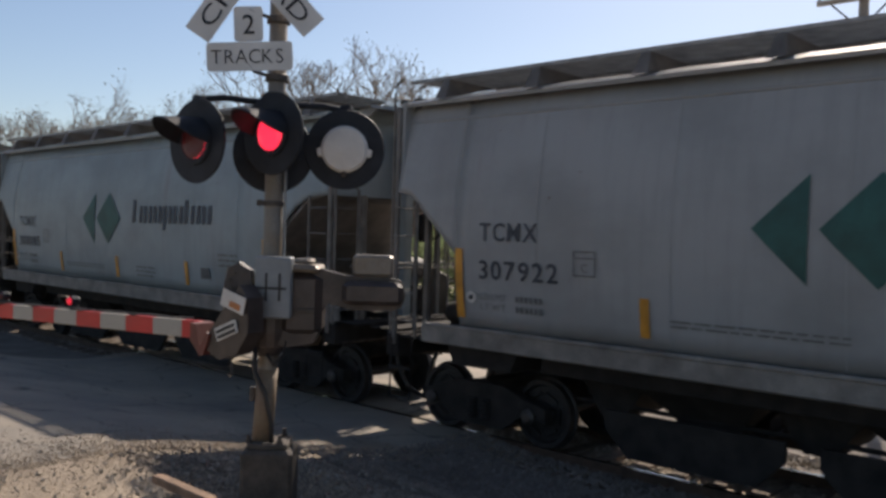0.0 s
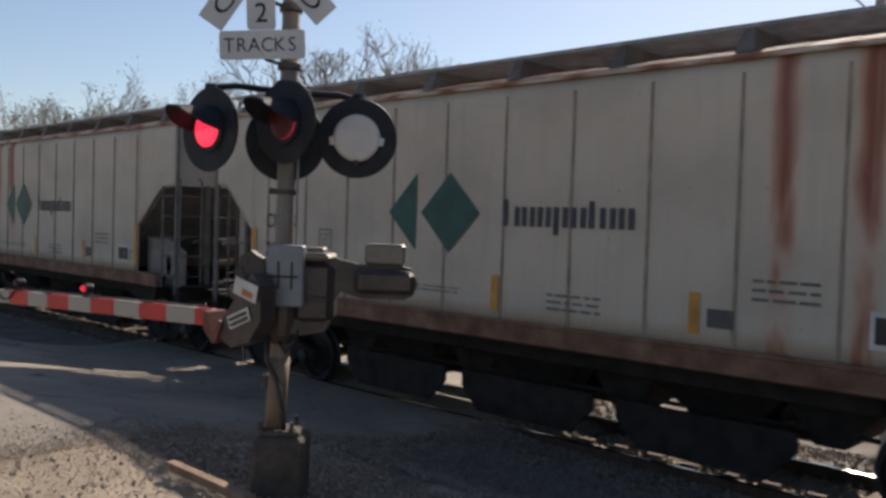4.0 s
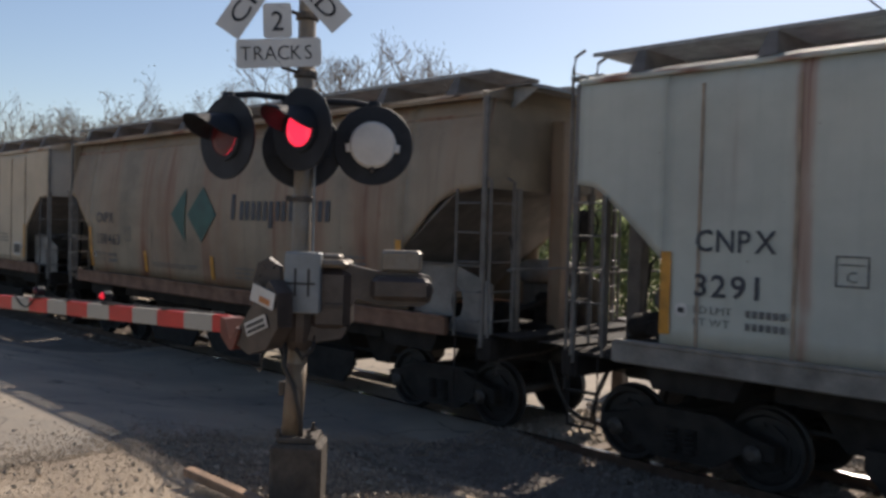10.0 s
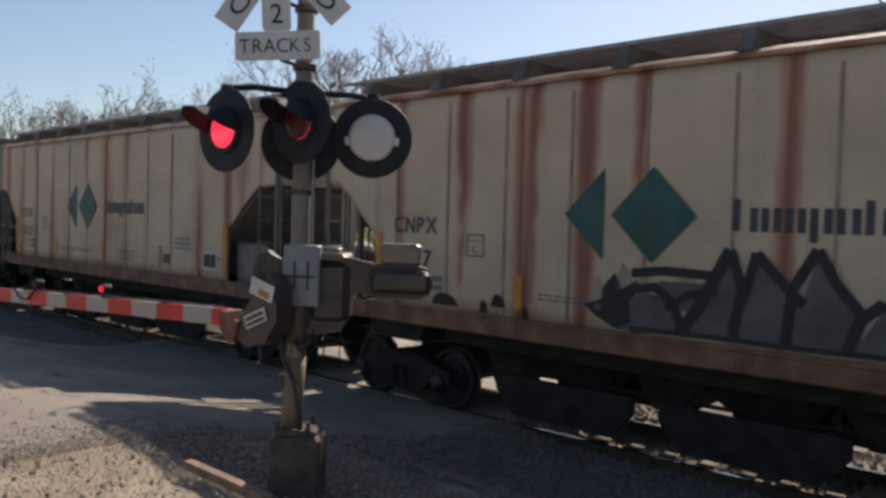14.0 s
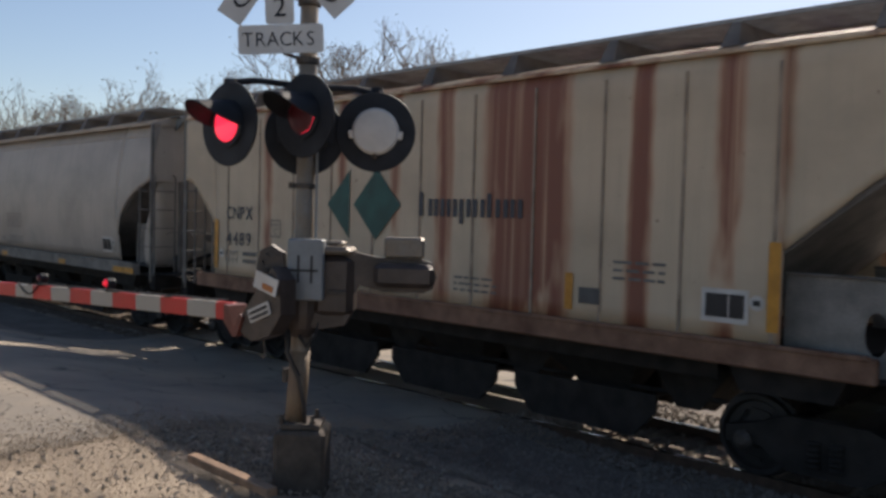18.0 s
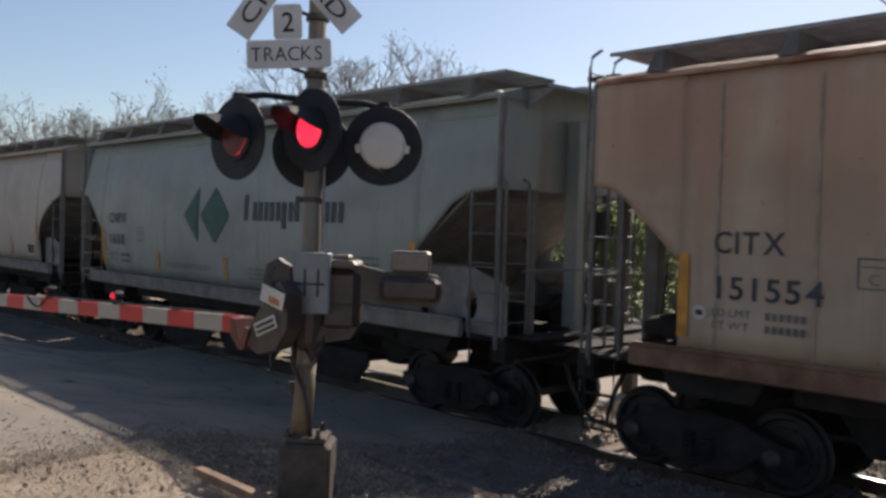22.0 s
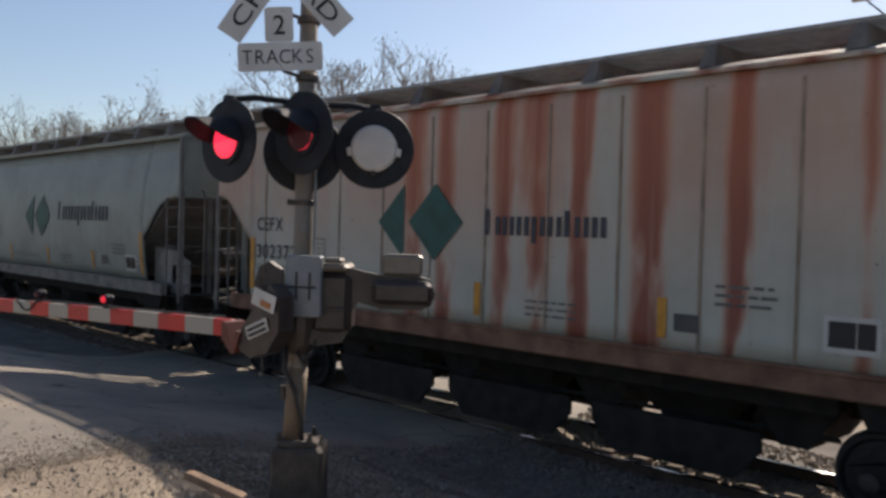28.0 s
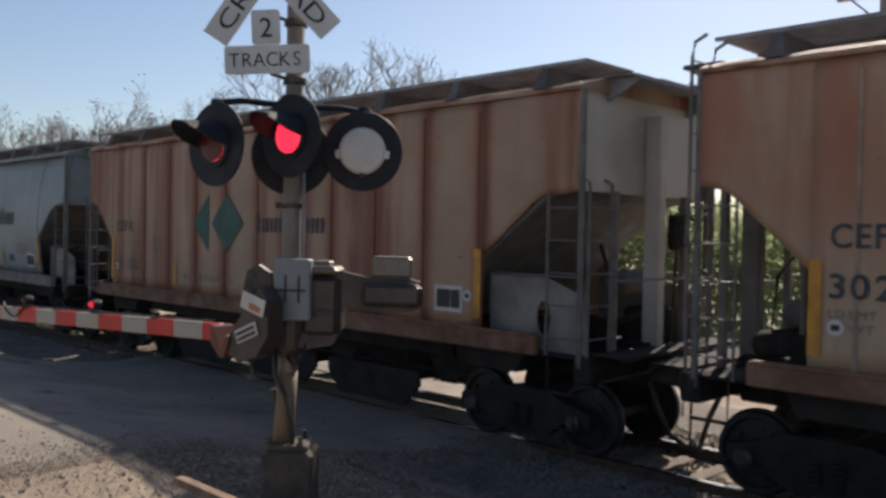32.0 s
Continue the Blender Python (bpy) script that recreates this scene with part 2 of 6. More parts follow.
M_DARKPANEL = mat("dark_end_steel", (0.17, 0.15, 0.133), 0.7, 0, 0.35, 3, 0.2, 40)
M_GREENLOGO = mat("green_decal", (0.016, 0.092, 0.080), 0.55, 0, 0.3, 3, 0.05, 60)
M_DARKTEXT = mat("dark_lettering", (0.050, 0.055, 0.068), 0.6, 0, 0.3, 6, 0.05, 60)
M_FAINT = mat("faded_lettering", (0.17, 0.168, 0.16), 0.7, 0, 0.3, 6, 0.05, 60)
M_PALESPRAY = mat("pale_spray_paint", (0.44, 0.36, 0.28), 0.7, 0, 0.3, 3, 0.05, 60)
M_BLACKSPRAY = mat("black_spray_paint", (0.028, 0.027, 0.028), 0.75, 0, 0.3, 3, 0.05, 60)
M_GREYSPRAY = mat("grey_spray_paint", (0.11, 0.105, 0.10), 0.7, 0, 0.3, 3, 0.05, 60)
M_RUSTPATCH = mat("dark_rust_patch", (0.055, 0.028, 0.023), 0.85, 0, 0.4, 8, 0.4, 40)
M_LADDER = mat("weathered_ladder_paint", (0.17, 0.155, 0.14), 0.6, 0, 0.35, 4, 0.1, 50)
M_YELLOW = mat("yellow_reflective_tape", (0.62, 0.28, 0.03), 0.45, 0, 0.3, 5, 0.05, 60)
M_WHITE = mat("white_sign_sheeting", (0.56, 0.56, 0.55), 0.45, 0, 0.12, 3, 0.03, 80)
M_ARMWHITE = mat("grimy_white_sheeting", (0.50, 0.475, 0.42), 0.5, 0, 0.25, 4, 0.03, 80, second=(0.40, 0.37, 0.32))
M_PANELWHITE = mat("white_decal", (0.60, 0.575, 0.54), 0.5, 0, 0.15, 4, 0.03, 80)
M_BLACK = mat("black_paint", (0.026, 0.029, 0.036), 0.6, 0, 0.3, 5, 0.1, 60)
M_BLACK.node_tree.nodes["Principled BSDF"].inputs["Specular IOR Level"].default_value = 0.2
M_BLACKDECAL = mat("black_decal", (0.02, 0.02, 0.022), 0.5, 0, 0.2, 5, 0.05, 60)
M_POLE = mat("weathered_pole_paint", (0.36, 0.33, 0.29), 0.5, 0.3, 0.35, 5, 0.2, 40, second=(0.22, 0.17, 0.12))
M_BASE = mat("stained_base", (0.085, 0.068, 0.054), 0.85, 0, 0.4, 6, 0.5, 30)
M_MECH = mat("brown_grey_casting", (0.068, 0.052, 0.046), 0.40, 0.2, 0.35, 6, 0.2, 50)
M_PLATE = mat("galvanised_plate", (0.22, 0.235, 0.245), 0.55, 0.15, 0.15, 5, 0.1, 60)
M_RED = mat("red_sheeting", (0.50, 0.018, 0.016), 0.45, 0, 0.15, 4, 0.03, 80)
M_LABELORANGE = mat("orange_label_patch", (0.42, 0.16, 0.05), 0.6, 0, 0.2, 8, 0.05, 60)
M_ORANGE = mat("orange_bracket", (0.135, 0.03, 0.02), 0.5, 0, 0.25, 5, 0.1, 60)
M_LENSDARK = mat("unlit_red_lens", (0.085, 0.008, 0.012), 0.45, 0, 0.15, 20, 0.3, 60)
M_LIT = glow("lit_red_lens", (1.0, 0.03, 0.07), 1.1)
M_DIMRED = glow("small_red_lamp", (1.0, 0.02, 0.05), 0.45)
M_RUBBER = mat("black_cable", (0.03, 0.026, 0.024), 0.6, 0, 0.3, 10, 0.2, 60)
M_POLEWOOD = mat("weathered_pole_wood", (0.40, 0.34, 0.28), 0.85, 0, 0.3, 3, 0.3, 20)
M_WOOD = mat("brown_timber", (0.30, 0.19, 0.12), 0.8, 0, 0.35, 5, 0.4, 25)
M_BARK = mat("grey_bark", (0.28, 0.235, 0.19), 0.9, 0, 0.3, 2, 0.3, 12)


def foliage(name, color):
    """Thin leaves that let part of the light through."""
    m = mat(name, color, 0.6, 0, 0.35, 0.6, 0.05, 20)
    nt = m.node_tree
    tr = nt.nodes.new("ShaderNodeBsdfTranslucent")
    mx = nt.nodes.new("ShaderNodeMixShader")
    mx.inputs[0].default_value = 0.68
    b = nt.nodes["Principled BSDF"]
    nt.links.new(b.inputs["Base Color"].links[0].from_socket, tr.inputs["Color"])
    nt.links.new(b.outputs[0], mx.inputs[1])
    nt.links.new(tr.outputs[0], mx.inputs[2])
    nt.links.new(mx.outputs[0], nt.nodes["Material Output"].inputs["Surface"])
    return m


M_LEAF = foliage("spring_leaves", (0.29, 0.35, 0.17))
M_BUD = mat("tan_buds", (0.28, 0.22, 0.13), 0.8, 0, 0.4, 0.8, 0.05, 20)
M_RAILTOP = mat("polished_rail_head", (0.60, 0.59, 0.57), 0.22, 1.0, 0.1, 20, 0.03, 60)
M_RAIL = mat("rusty_rail", (0.12, 0.075, 0.05), 0.75, 0.3, 0.35, 6, 0.3, 50)
M_TIE = mat("weathered_tie", (0.19, 0.145, 0.11), 0.9, 0, 0.4, 4, 0.5, 20)


def asphalt():
    """Worn asphalt: dusty tan patches, fine aggregate and a net of dark cracks."""
    m = mat("worn_asphalt", (0.275, 0.245, 0.21), 0.85, 0, 0.24, 0.7, 0.5, 60, second=(0.37, 0.308, 0.232))
    nt = m.node_tree
    N, L = nt.nodes, nt.links
    b = N["Principled BSDF"]
    tc = N.new("ShaderNodeTexCoord")
    nz = N.new("ShaderNodeTexNoise")
    nz.inputs["Scale"].default_value, nz.inputs["Detail"].default_value = 1.3, 5
    L.new(tc.outputs["Object"], nz.inputs["Vector"])
    warp = N.new("ShaderNodeVectorMath")
    warp.operation = "MULTIPLY_ADD"
    warp.inputs[1].default_value = (0.9, 0.9, 0.0)
    L.new(nz.outputs["Color"], warp.inputs[0])
    L.new(tc.outputs["Object"], warp.inputs[2])
    vo = N.new("ShaderNodeTexVoronoi")
    vo.feature = "DISTANCE_TO_EDGE"
    vo.inputs["Scale"].default_value = 0.75
    L.new(warp.outputs[0], vo.inputs["Vector"])
    mr = N.new("ShaderNodeMapRange")
    mr.inputs["From Min"].default_value, mr.inputs["From Max"].default_value = 0.004, 0.016
    L.new(vo.outputs["Distance"], mr.inputs["Value"])
    some = N.new("ShaderNodeMapRange")
    some.inputs["From Min"].default_value, some.inputs["From Max"].default_value = 0.48, 0.60
    L.new(nz.outputs["Fac"], some.inputs["Value"])
    mx = N.new("ShaderNodeMath")
    mx.operation = "MAXIMUM"
    L.new(mr.outputs[0], mx.inputs[0])
    L.new(some.outputs[0], mx.inputs[1])
    mix = N.new("ShaderNodeMix")
    mix.data_type = "RGBA"
    L.new(mx.outputs[0], mix.inputs["Factor"])
    mix.inputs[6].default_value = (0.07, 0.06, 0.05, 1)
    L.new(b.inputs["Base Color"].links[0].from_socket, mix.inputs[7])
    L.new(mix.outputs[2], b.inputs["Base Color"])
    return m


M_ASPHALT = asphalt()
M_CONCRETE = mat("pale_concrete", (0.50, 0.44, 0.38), 0.85, 0, 0.15, 0.7, 0.3, 30)
# bed colour mixes soot stains with shade painted in for the train
M_SOOTSHADE = mat("dark_ballast_bed", (0.215, 0.182, 0.150), 0.9, 0, 0.35, 1.6, 0.9, 45, second=(0.25, 0.21, 0.17))
M_SLEEVE = mat("tan_pole_paint", (0.42, 0.32, 0.21), 0.6, 0, 0.4, 4, 0.2, 40, second=(0.22, 0.14, 0.09))
M_STONE = mat("ballast_stone", (0.275, 0.232, 0.185), 0.85, 0, 0.35, 8, 0.3, 40)
M_BALLAST = mat("pale_ballast_stone", (0.36, 0.31, 0.25), 0.85, 0, 0.35, 8, 0.3, 40)
# the tan ballast again, darkened to imitate the train's shade
M_SHADESTONE = mat("sooty_stone", (0.235, 0.20, 0.168), 0.85, 0, 0.4, 8, 0.3, 40)


# ---- mesh helpers ----
class Geo:
    """Collects boxes, tubes and sheets into one mesh."""

    def __init__(self):
        self.v, self.f = [], []

    def add(self, verts, faces):
        n = len(self.v)
        self.v += [tuple(p) for p in verts]
        self.f += [tuple(i + n for i in q) for q in faces]
        return self

    def box(self, x0, x1, y0, y1, z0, z1, c=0.0, m=None):
        if c <= 0:
            vs = [(x, y, z) for x in (x0, x1) for y in (y0, y1) for z in (z0, z1)]
            fs = [(0, 1, 3, 2), (4, 6, 7, 5), (0, 4, 5, 1), (2, 3, 7, 6), (0, 2, 6, 4), (1, 5, 7, 3)]
        else:
            c = min(c, 0.45 * min(x1 - x0, y1 - y0, z1 - z0))
            ring = [(x0 + c, y0), (x1 - c, y0), (x1, y0 + c), (x1, y1 - c), (x1 - c, y1), (x0 + c, y1), (x0, y1 - c), (x0, y0 + c)]
            cx, cy = (x0 + x1) / 2, (y0 + y1) / 2
            hx, hy = (x1 - x0) / 2, (y1 - y0) / 2
            ins = [(cx + (x - cx) * (hx - c) / hx, cy + (y - cy) * (hy - c) / hy) for x, y in ring]
            vs = [(x, y, z0) for x, y in ins] + [(x, y, z0 + c) for x, y in ring] + [(x, y, z1 - c) for x, y in ring] + [(x, y, z1) for x, y in ins]
            fs = [tuple(range(7, -1, -1)), tuple(range(24, 32))]
            for r in range(3):
                for i in range(8):
                    j = (i + 1) % 8
                    fs.append((r * 8 + i, r * 8 + j, r * 8 + 8 + j, r * 8 + 8 + i))
        if m is not None:
            vs = [m @ Vector(p) for p in vs]
        return self.add(vs, fs)

    def tube(self, pts, r, n=8, r1=None, cap=True):
        """A round bar along a line of points, tapering from r to r1."""
        pts = [Vector(p) for p in pts]
        r1 = r if r1 is None else r1
        vs, fs = [], []
        for i, p in enumerate(pts):
            d = (pts[min(i + 1, len(pts) - 1)] - pts[max(i - 1, 0)]).normalized()
            a = d.cross((0, 0, 1)) if abs(d.z) < 0.9 else d.cross((1, 0, 0))
            a.normalize()
            b = d.cross(a)
            rr = r + (r1 - r) * i / max(1, len(pts) - 1)
            for k in range(n):
                t = 2 * math.pi * k / n
                vs.append(p + a * (rr * math.cos(t)) + b * (rr * math.sin(t)))
        for i in range(len(pts) - 1):
            for k in range(n):
                j = (k + 1) % n
                fs.append((i * n + k, i * n + j, i * n + n + j, i * n + n + k))
        if cap:
            fs.append(tuple(range(n - 1, -1, -1)))
            fs.append(tuple(range((len(pts) - 1) * n, len(pts) * n)))
        return self.add(vs, fs)

    def lathe(self, prof, n=24, m=None):
        """Turns a profile of (radius, height) round the z axis, then places it by m."""
        vs, fs = [], []
        for r, z in prof:
            for k in range(n):
                t = 2 * math.pi * k / n
                vs.append(Vector((r * math.cos(t), r * math.sin(t), z)))
        for i in range(len(prof) - 1):
            for k in range(n):
                j = (k + 1) % n
                fs.append((i * n + k, i * n + j, i * n + n + j, i * n + n + k))
        fs.append(tuple(range(n - 1, -1, -1)))
        fs.append(tuple(range((len(prof) - 1) * n, len(prof) * n)))
        if m is not None:
            vs = [m @ p for p in vs]
        return self.add(vs, fs)

    def prism(self, pts, y0, y1):
        """A flat outline of (x, z) given thickness from y0 to y1."""
        n = len(pts)
        vs = [(x, y0, z) for x, z in pts] + [(x, y1, z) for x, z in pts]
        fs = [tuple(range(n)), tuple(range(2 * n - 1, n - 1, -1))]
        fs += [((i + 1) % n, i, i + n, (i + 1) % n + n) for i in range(n)]
        return self.add(vs, fs)

    def mesh(self, name, material, smooth=False):
        me = bpy.data.meshes.new(name)
        me.from_pydata(self.v, [], self.f)
        if material:
            me.materials.append(material)
        if smooth:
            me.polygons.foreach_set("use_smooth", [True] * len(me.polygons))
        me.update()
        return me


def part(name, geo, material, parent, label="", smooth=False):
    ob = new(name, geo if isinstance(geo, bpy.types.Mesh) else geo.mesh(name, material, smooth))
    ob.parent = parent
    if label:
        tagged(ob, label)
    return ob


def thing(name, at, label, category, group="", kind=""):
    ob = new(name)
    ob.matrix_world = at
    ob.empty_display_size = 0.2
    return tagged(ob, label, category, group, kind)


def single(name, geo, material, label, category="", group="", kind="", at=None, smooth=False):
    ob = new(name, geo.mesh(name, material, smooth))
    if at is not None:
        ob.matrix_world = at
    return tagged(ob, label, category, group, kind)


FONT_CACHE = {}


def letters(text, height, material, squeeze=1.0, bold=0.0):
    """Flat lettering in the x-z plane, from x = 0 and z = 0, as vertices and faces."""
    key = (text, round(height, 3), squeeze, bold)
    if key not in FONT_CACHE:
        cu = bpy.data.curves.new("lettering", "FONT")
        cu.body, cu.size, cu.resolution_u, cu.offset = text, height / 0.69, 3, bold
        ob = bpy.data.objects.new("lettering", cu)
        scene.collection.objects.link(ob)
        me = ob.to_mesh()
        FONT_CACHE[key] = ([(v.co.x * squeeze, 0.0, v.co.y) for v in me.vertices], [tuple(p.vertices) for p in me.polygons])
        ob.to_mesh_clear()
        bpy.data.objects.remove(ob)
        bpy.data.curves.remove(cu)
    return FONT_CACHE[key]

# ---- ground ----
TRACK_Y = 10.228
RAIL_Z = -0.375     # the rail heads lie lower than the gravel in front
ROAD = (-17.2, -7.50)


def ground_z(x, y):
    """The lie of the land: flat at the track, rising a little towards the near side."""
    k = min(1.0, max(0.0, (8.3 - y) / 4.7))
    return RAIL_Z - 0.02 + 0.675 * k * k * (3 - 2 * k)


def ballast_z(x, y):
    """Ballast falls away from the ties, but the road stays level with the rails."""
    d = abs(y - TRACK_Y)
    away = min(1.0, max(0.0, (x - (ROAD[1] + 0.2)) / 1.2)) + min(1.0, max(0.0, (ROAD[0] - 0.2 - x) / 1.2))
    dip = 0.16 if d < 1.5 else 0.16 + 0.10 * min(1, (d - 1.5) / 1.0) - 0.2 * min(1.0, max(0.0, (d - 2.6) / 1.4))
    return -max(0.0, dip) * min(1.0, away)


M_GRAVEL = mat("gravel_ground", (0.37, 0.29, 0.212), 0.9, 0, 0.30, 1.1, 0.9, 55, second=(0.49, 0.40, 0.30))


def make_ground():
    xs = list(np.concatenate([[-2500, -900, -300, -120, -60, -40], np.arange(-30, 8, 0.22), [10, 14, 20, 40, 80, 200, 700, 2500]]))
    ys = list(np.concatenate([[-2500, -600, -150, -40, -12, -6, -3], np.arange(-1, 15, 0.22), [16, 18, 21, 25, 32, 45, 70, 120, 300, 900, 2600]]))
    verts, faces = [], []
    for y in ys:
        for x in xs:
            near = -31 < x < 9 and -2 < y < 15.2
            rough = 0.0
            if near:
                on_road = ROAD[0] - 0.3 < x < ROAD[1] + 0.3
                amp = 0.004 if on_road else 0.035
                rough = amp * noise.noise(Vector((x * 1.7, y * 1.7, 0))) + 0.5 * amp * noise.noise(Vector((x * 5, y * 5, 3)))
            z = ground_z(x, y) + ballast_z(x, y) + rough - (0.05 if ROAD[0] + 0.5 < x < ROAD[1] - 0.75 and y > 2.4 else 0.0)
            verts.append((x, y, z))
    n = len(xs)
    for j in range(len(ys) - 1):
        for i in range(n - 1):
            a = j * n + i
            faces.append((a, a + 1, a + n + 1, a + n))
    g = Geo()
    g.v, g.f = verts, faces
    single("ground", g, M_GRAVEL, "pale tan gravel ground with crushed stone beside the track", "ground", kind="structure", smooth=True)


make_ground()


def make_road():
    """A sheet of patched asphalt that runs over the track and on to the far side."""
    xs = np.linspace(ROAD[0], ROAD[1], 44)
    ys = np.concatenate([np.arange(2.0, 8.9, 0.25), [9.2, 9.43]])
    ys2 = np.concatenate([[9.57, 9.8, 10.2, 10.5, 10.89]])
    ys3 = np.concatenate([[11.022, 11.2], np.arange(11.5, 16, 0.5), [18, 22, 30, 45, 70, 120]])
    for name, yy in (("road", ys), ("road_between_rails", ys2), ("road_far", ys3)):
        g = Geo()
        n = len(xs)
        for y in yy:
            for i, x in enumerate(xs):
                ex = x
                if i in (0, n - 1):
                    ex = x + 0.16 * noise.noise(Vector((x, y * 1.3, 7))) + (0.04 * (8.0 - y) if y < 8 else 0)
                g.v.append((ex, y, ground_z(x, y) + 0.012 + 0.008 * noise.noise(Vector((x * 0.8, y * 0.8, 1))) - (0.012 if i in (0, n - 1) else 0)))
        for j in range(len(yy) - 1):
            for i in range(n - 1):
                a = j * n + i
                g.f.append((a, a + 1, a + n + 1, a + n))
        single(name, g, M_ASPHALT, "worn grey asphalt road with cracks and patches", "road", kind="structure", smooth=True)


make_road()


def make_bed():
    """Dark ballast bed beside and under the track, either side of the road; its colour holds soot and the train's
    shade.
    """
    for x0, x1, step in ((-560.0, -60.0, 12.5), (-60.0, ROAD[0] - 0.25, 0.35), (ROAD[1] + 0.25, 30.0, 0.35), (30.0, 520.0, 12.25)):
        xs = np.arange(x0, x1 + 0.01, step)
        ys = np.arange(6.0, 14.6, 0.30)
        g = Geo()
        for y in ys:
            for x in xs:
                edge = (y - 6.0 < 0.1) or (14.4 - y < 0.1) or min(abs(x - ROAD[0]), abs(x - ROAD[1])) < 0.5
                wob = 0.5 * noise.noise(Vector((x * 0.5, y, 5))) if edge else 0.0
                g.v.append((x, y + wob, ground_z(x, y) + ballast_z(x, y) + (0.055 if abs(y - TRACK_Y) > 1.35 else -0.02) + (0.025 * noise.noise(Vector((x * 2.1, y * 2.1, 9))) if not edge else -0.14)))
        n = len(xs)
        for j in range(len(ys) - 1):
            for i in range(n - 1):
                a = j * n + i
                g.f.append((a, a + 1, a + n + 1, a + n))
        single("ballast_bed", g, M_SOOTSHADE, "dark ballast bed of the track, soot stains and train's shade in its colour", "ballast", kind="structure", smooth=True)


make_bed()


# ---- track ----
def make_track(y0, x0=-560.0, x1=520.0):
    for dy in (-0.7525, 0.7525):
        y = y0 + dy
        r = thing("rail", pose(0, y, RAIL_Z), "worn steel rail with a polished head", "rail", "rails of the track", "structure")
        foot = Geo().prism([(x0, -0.17), (x1, -0.17), (x1, -0.155), (x0, -0.155)], -0.07, 0.07)
        foot.prism([(x0, -0.155), (x1, -0.155), (x1, -0.045), (x0, -0.045)], -0.009, 0.009)
        foot.prism([(x0, -0.045), (x1, -0.045), (x1, -0.012), (x0, -0.012)], -0.036, 0.036)
        part("rail_web", foot, M_RAIL, r)
        crown = [(-0.036, -0.014), (-0.036, -0.008), (-0.031, -0.0050), (-0.018, -0.0016), (0.018, -0.0016), (0.031, -0.0050), (0.036, -0.008), (0.036, -0.014)]
        head = Geo().add([(x, b, c) for x in (x0, x1) for b, c in crown], [(i, i + 1, i + 9, i + 8) for i in range(7)] + [tuple(range(7, -1, -1)), tuple(range(8, 16)), (7, 0, 8, 15)])
        part("rail_head", head, M_RAILTOP, r, "bright polished rail head")


make_track(TRACK_Y)


def make_ties():
    me = Geo().box(-0.115, 0.115, -1.3, 1.3, -0.33, -0.165, 0.015).mesh("tie", M_TIE)
    rnd = random.Random(4)
    x = -30.0
    holder = thing("track_ties", pose(0, TRACK_Y, RAIL_Z), "weathered brown wooden ties in ballast", "railway ties", kind="structure")
    while x < 10:
        if not ROAD[0] - 0.1 < x < ROAD[1] + 0.1:
            ob = part("tie", me, None, holder)
            ob.matrix_basis = pose(x, rnd.uniform(-0.05, 0.05), 0.03 + rnd.uniform(-0.012, 0.008), 0, 0, rnd.uniform(-1.2, 1.2))
        x += 0.53


make_ties()


def stone_mesh(rnd, n, place, size):
    """Many small broken stones joined together."""
    g = Geo()
    base = [(1, 0, 0), (-1, 0, 0), (0, 1, 0), (0, -1, 0), (0, 0, 1), (0, 0, -1)]
    fs = [(0, 2, 4), (2, 1, 4), (1, 3, 4), (3, 0, 4), (2, 0, 5), (1, 2, 5), (3, 1, 5), (0, 3, 5)]
    for _ in range(n):
        x, y, z = place(rnd)
        s = size * rnd.uniform(0.5, 1.5)
        q = Euler((rnd.uniform(0, 6.3), rnd.uniform(0, 6.3), rnd.uniform(0, 6.3))).to_matrix()
        vs = [q @ Vector((a * s * rnd.uniform(0.6, 1.2), b * s * rnd.uniform(0.6, 1.2), c * s * rnd.uniform(0.5, 0.9))) + Vector((x, y, z)) for a, b, c in base]
        g.add(vs, fs)
    return g


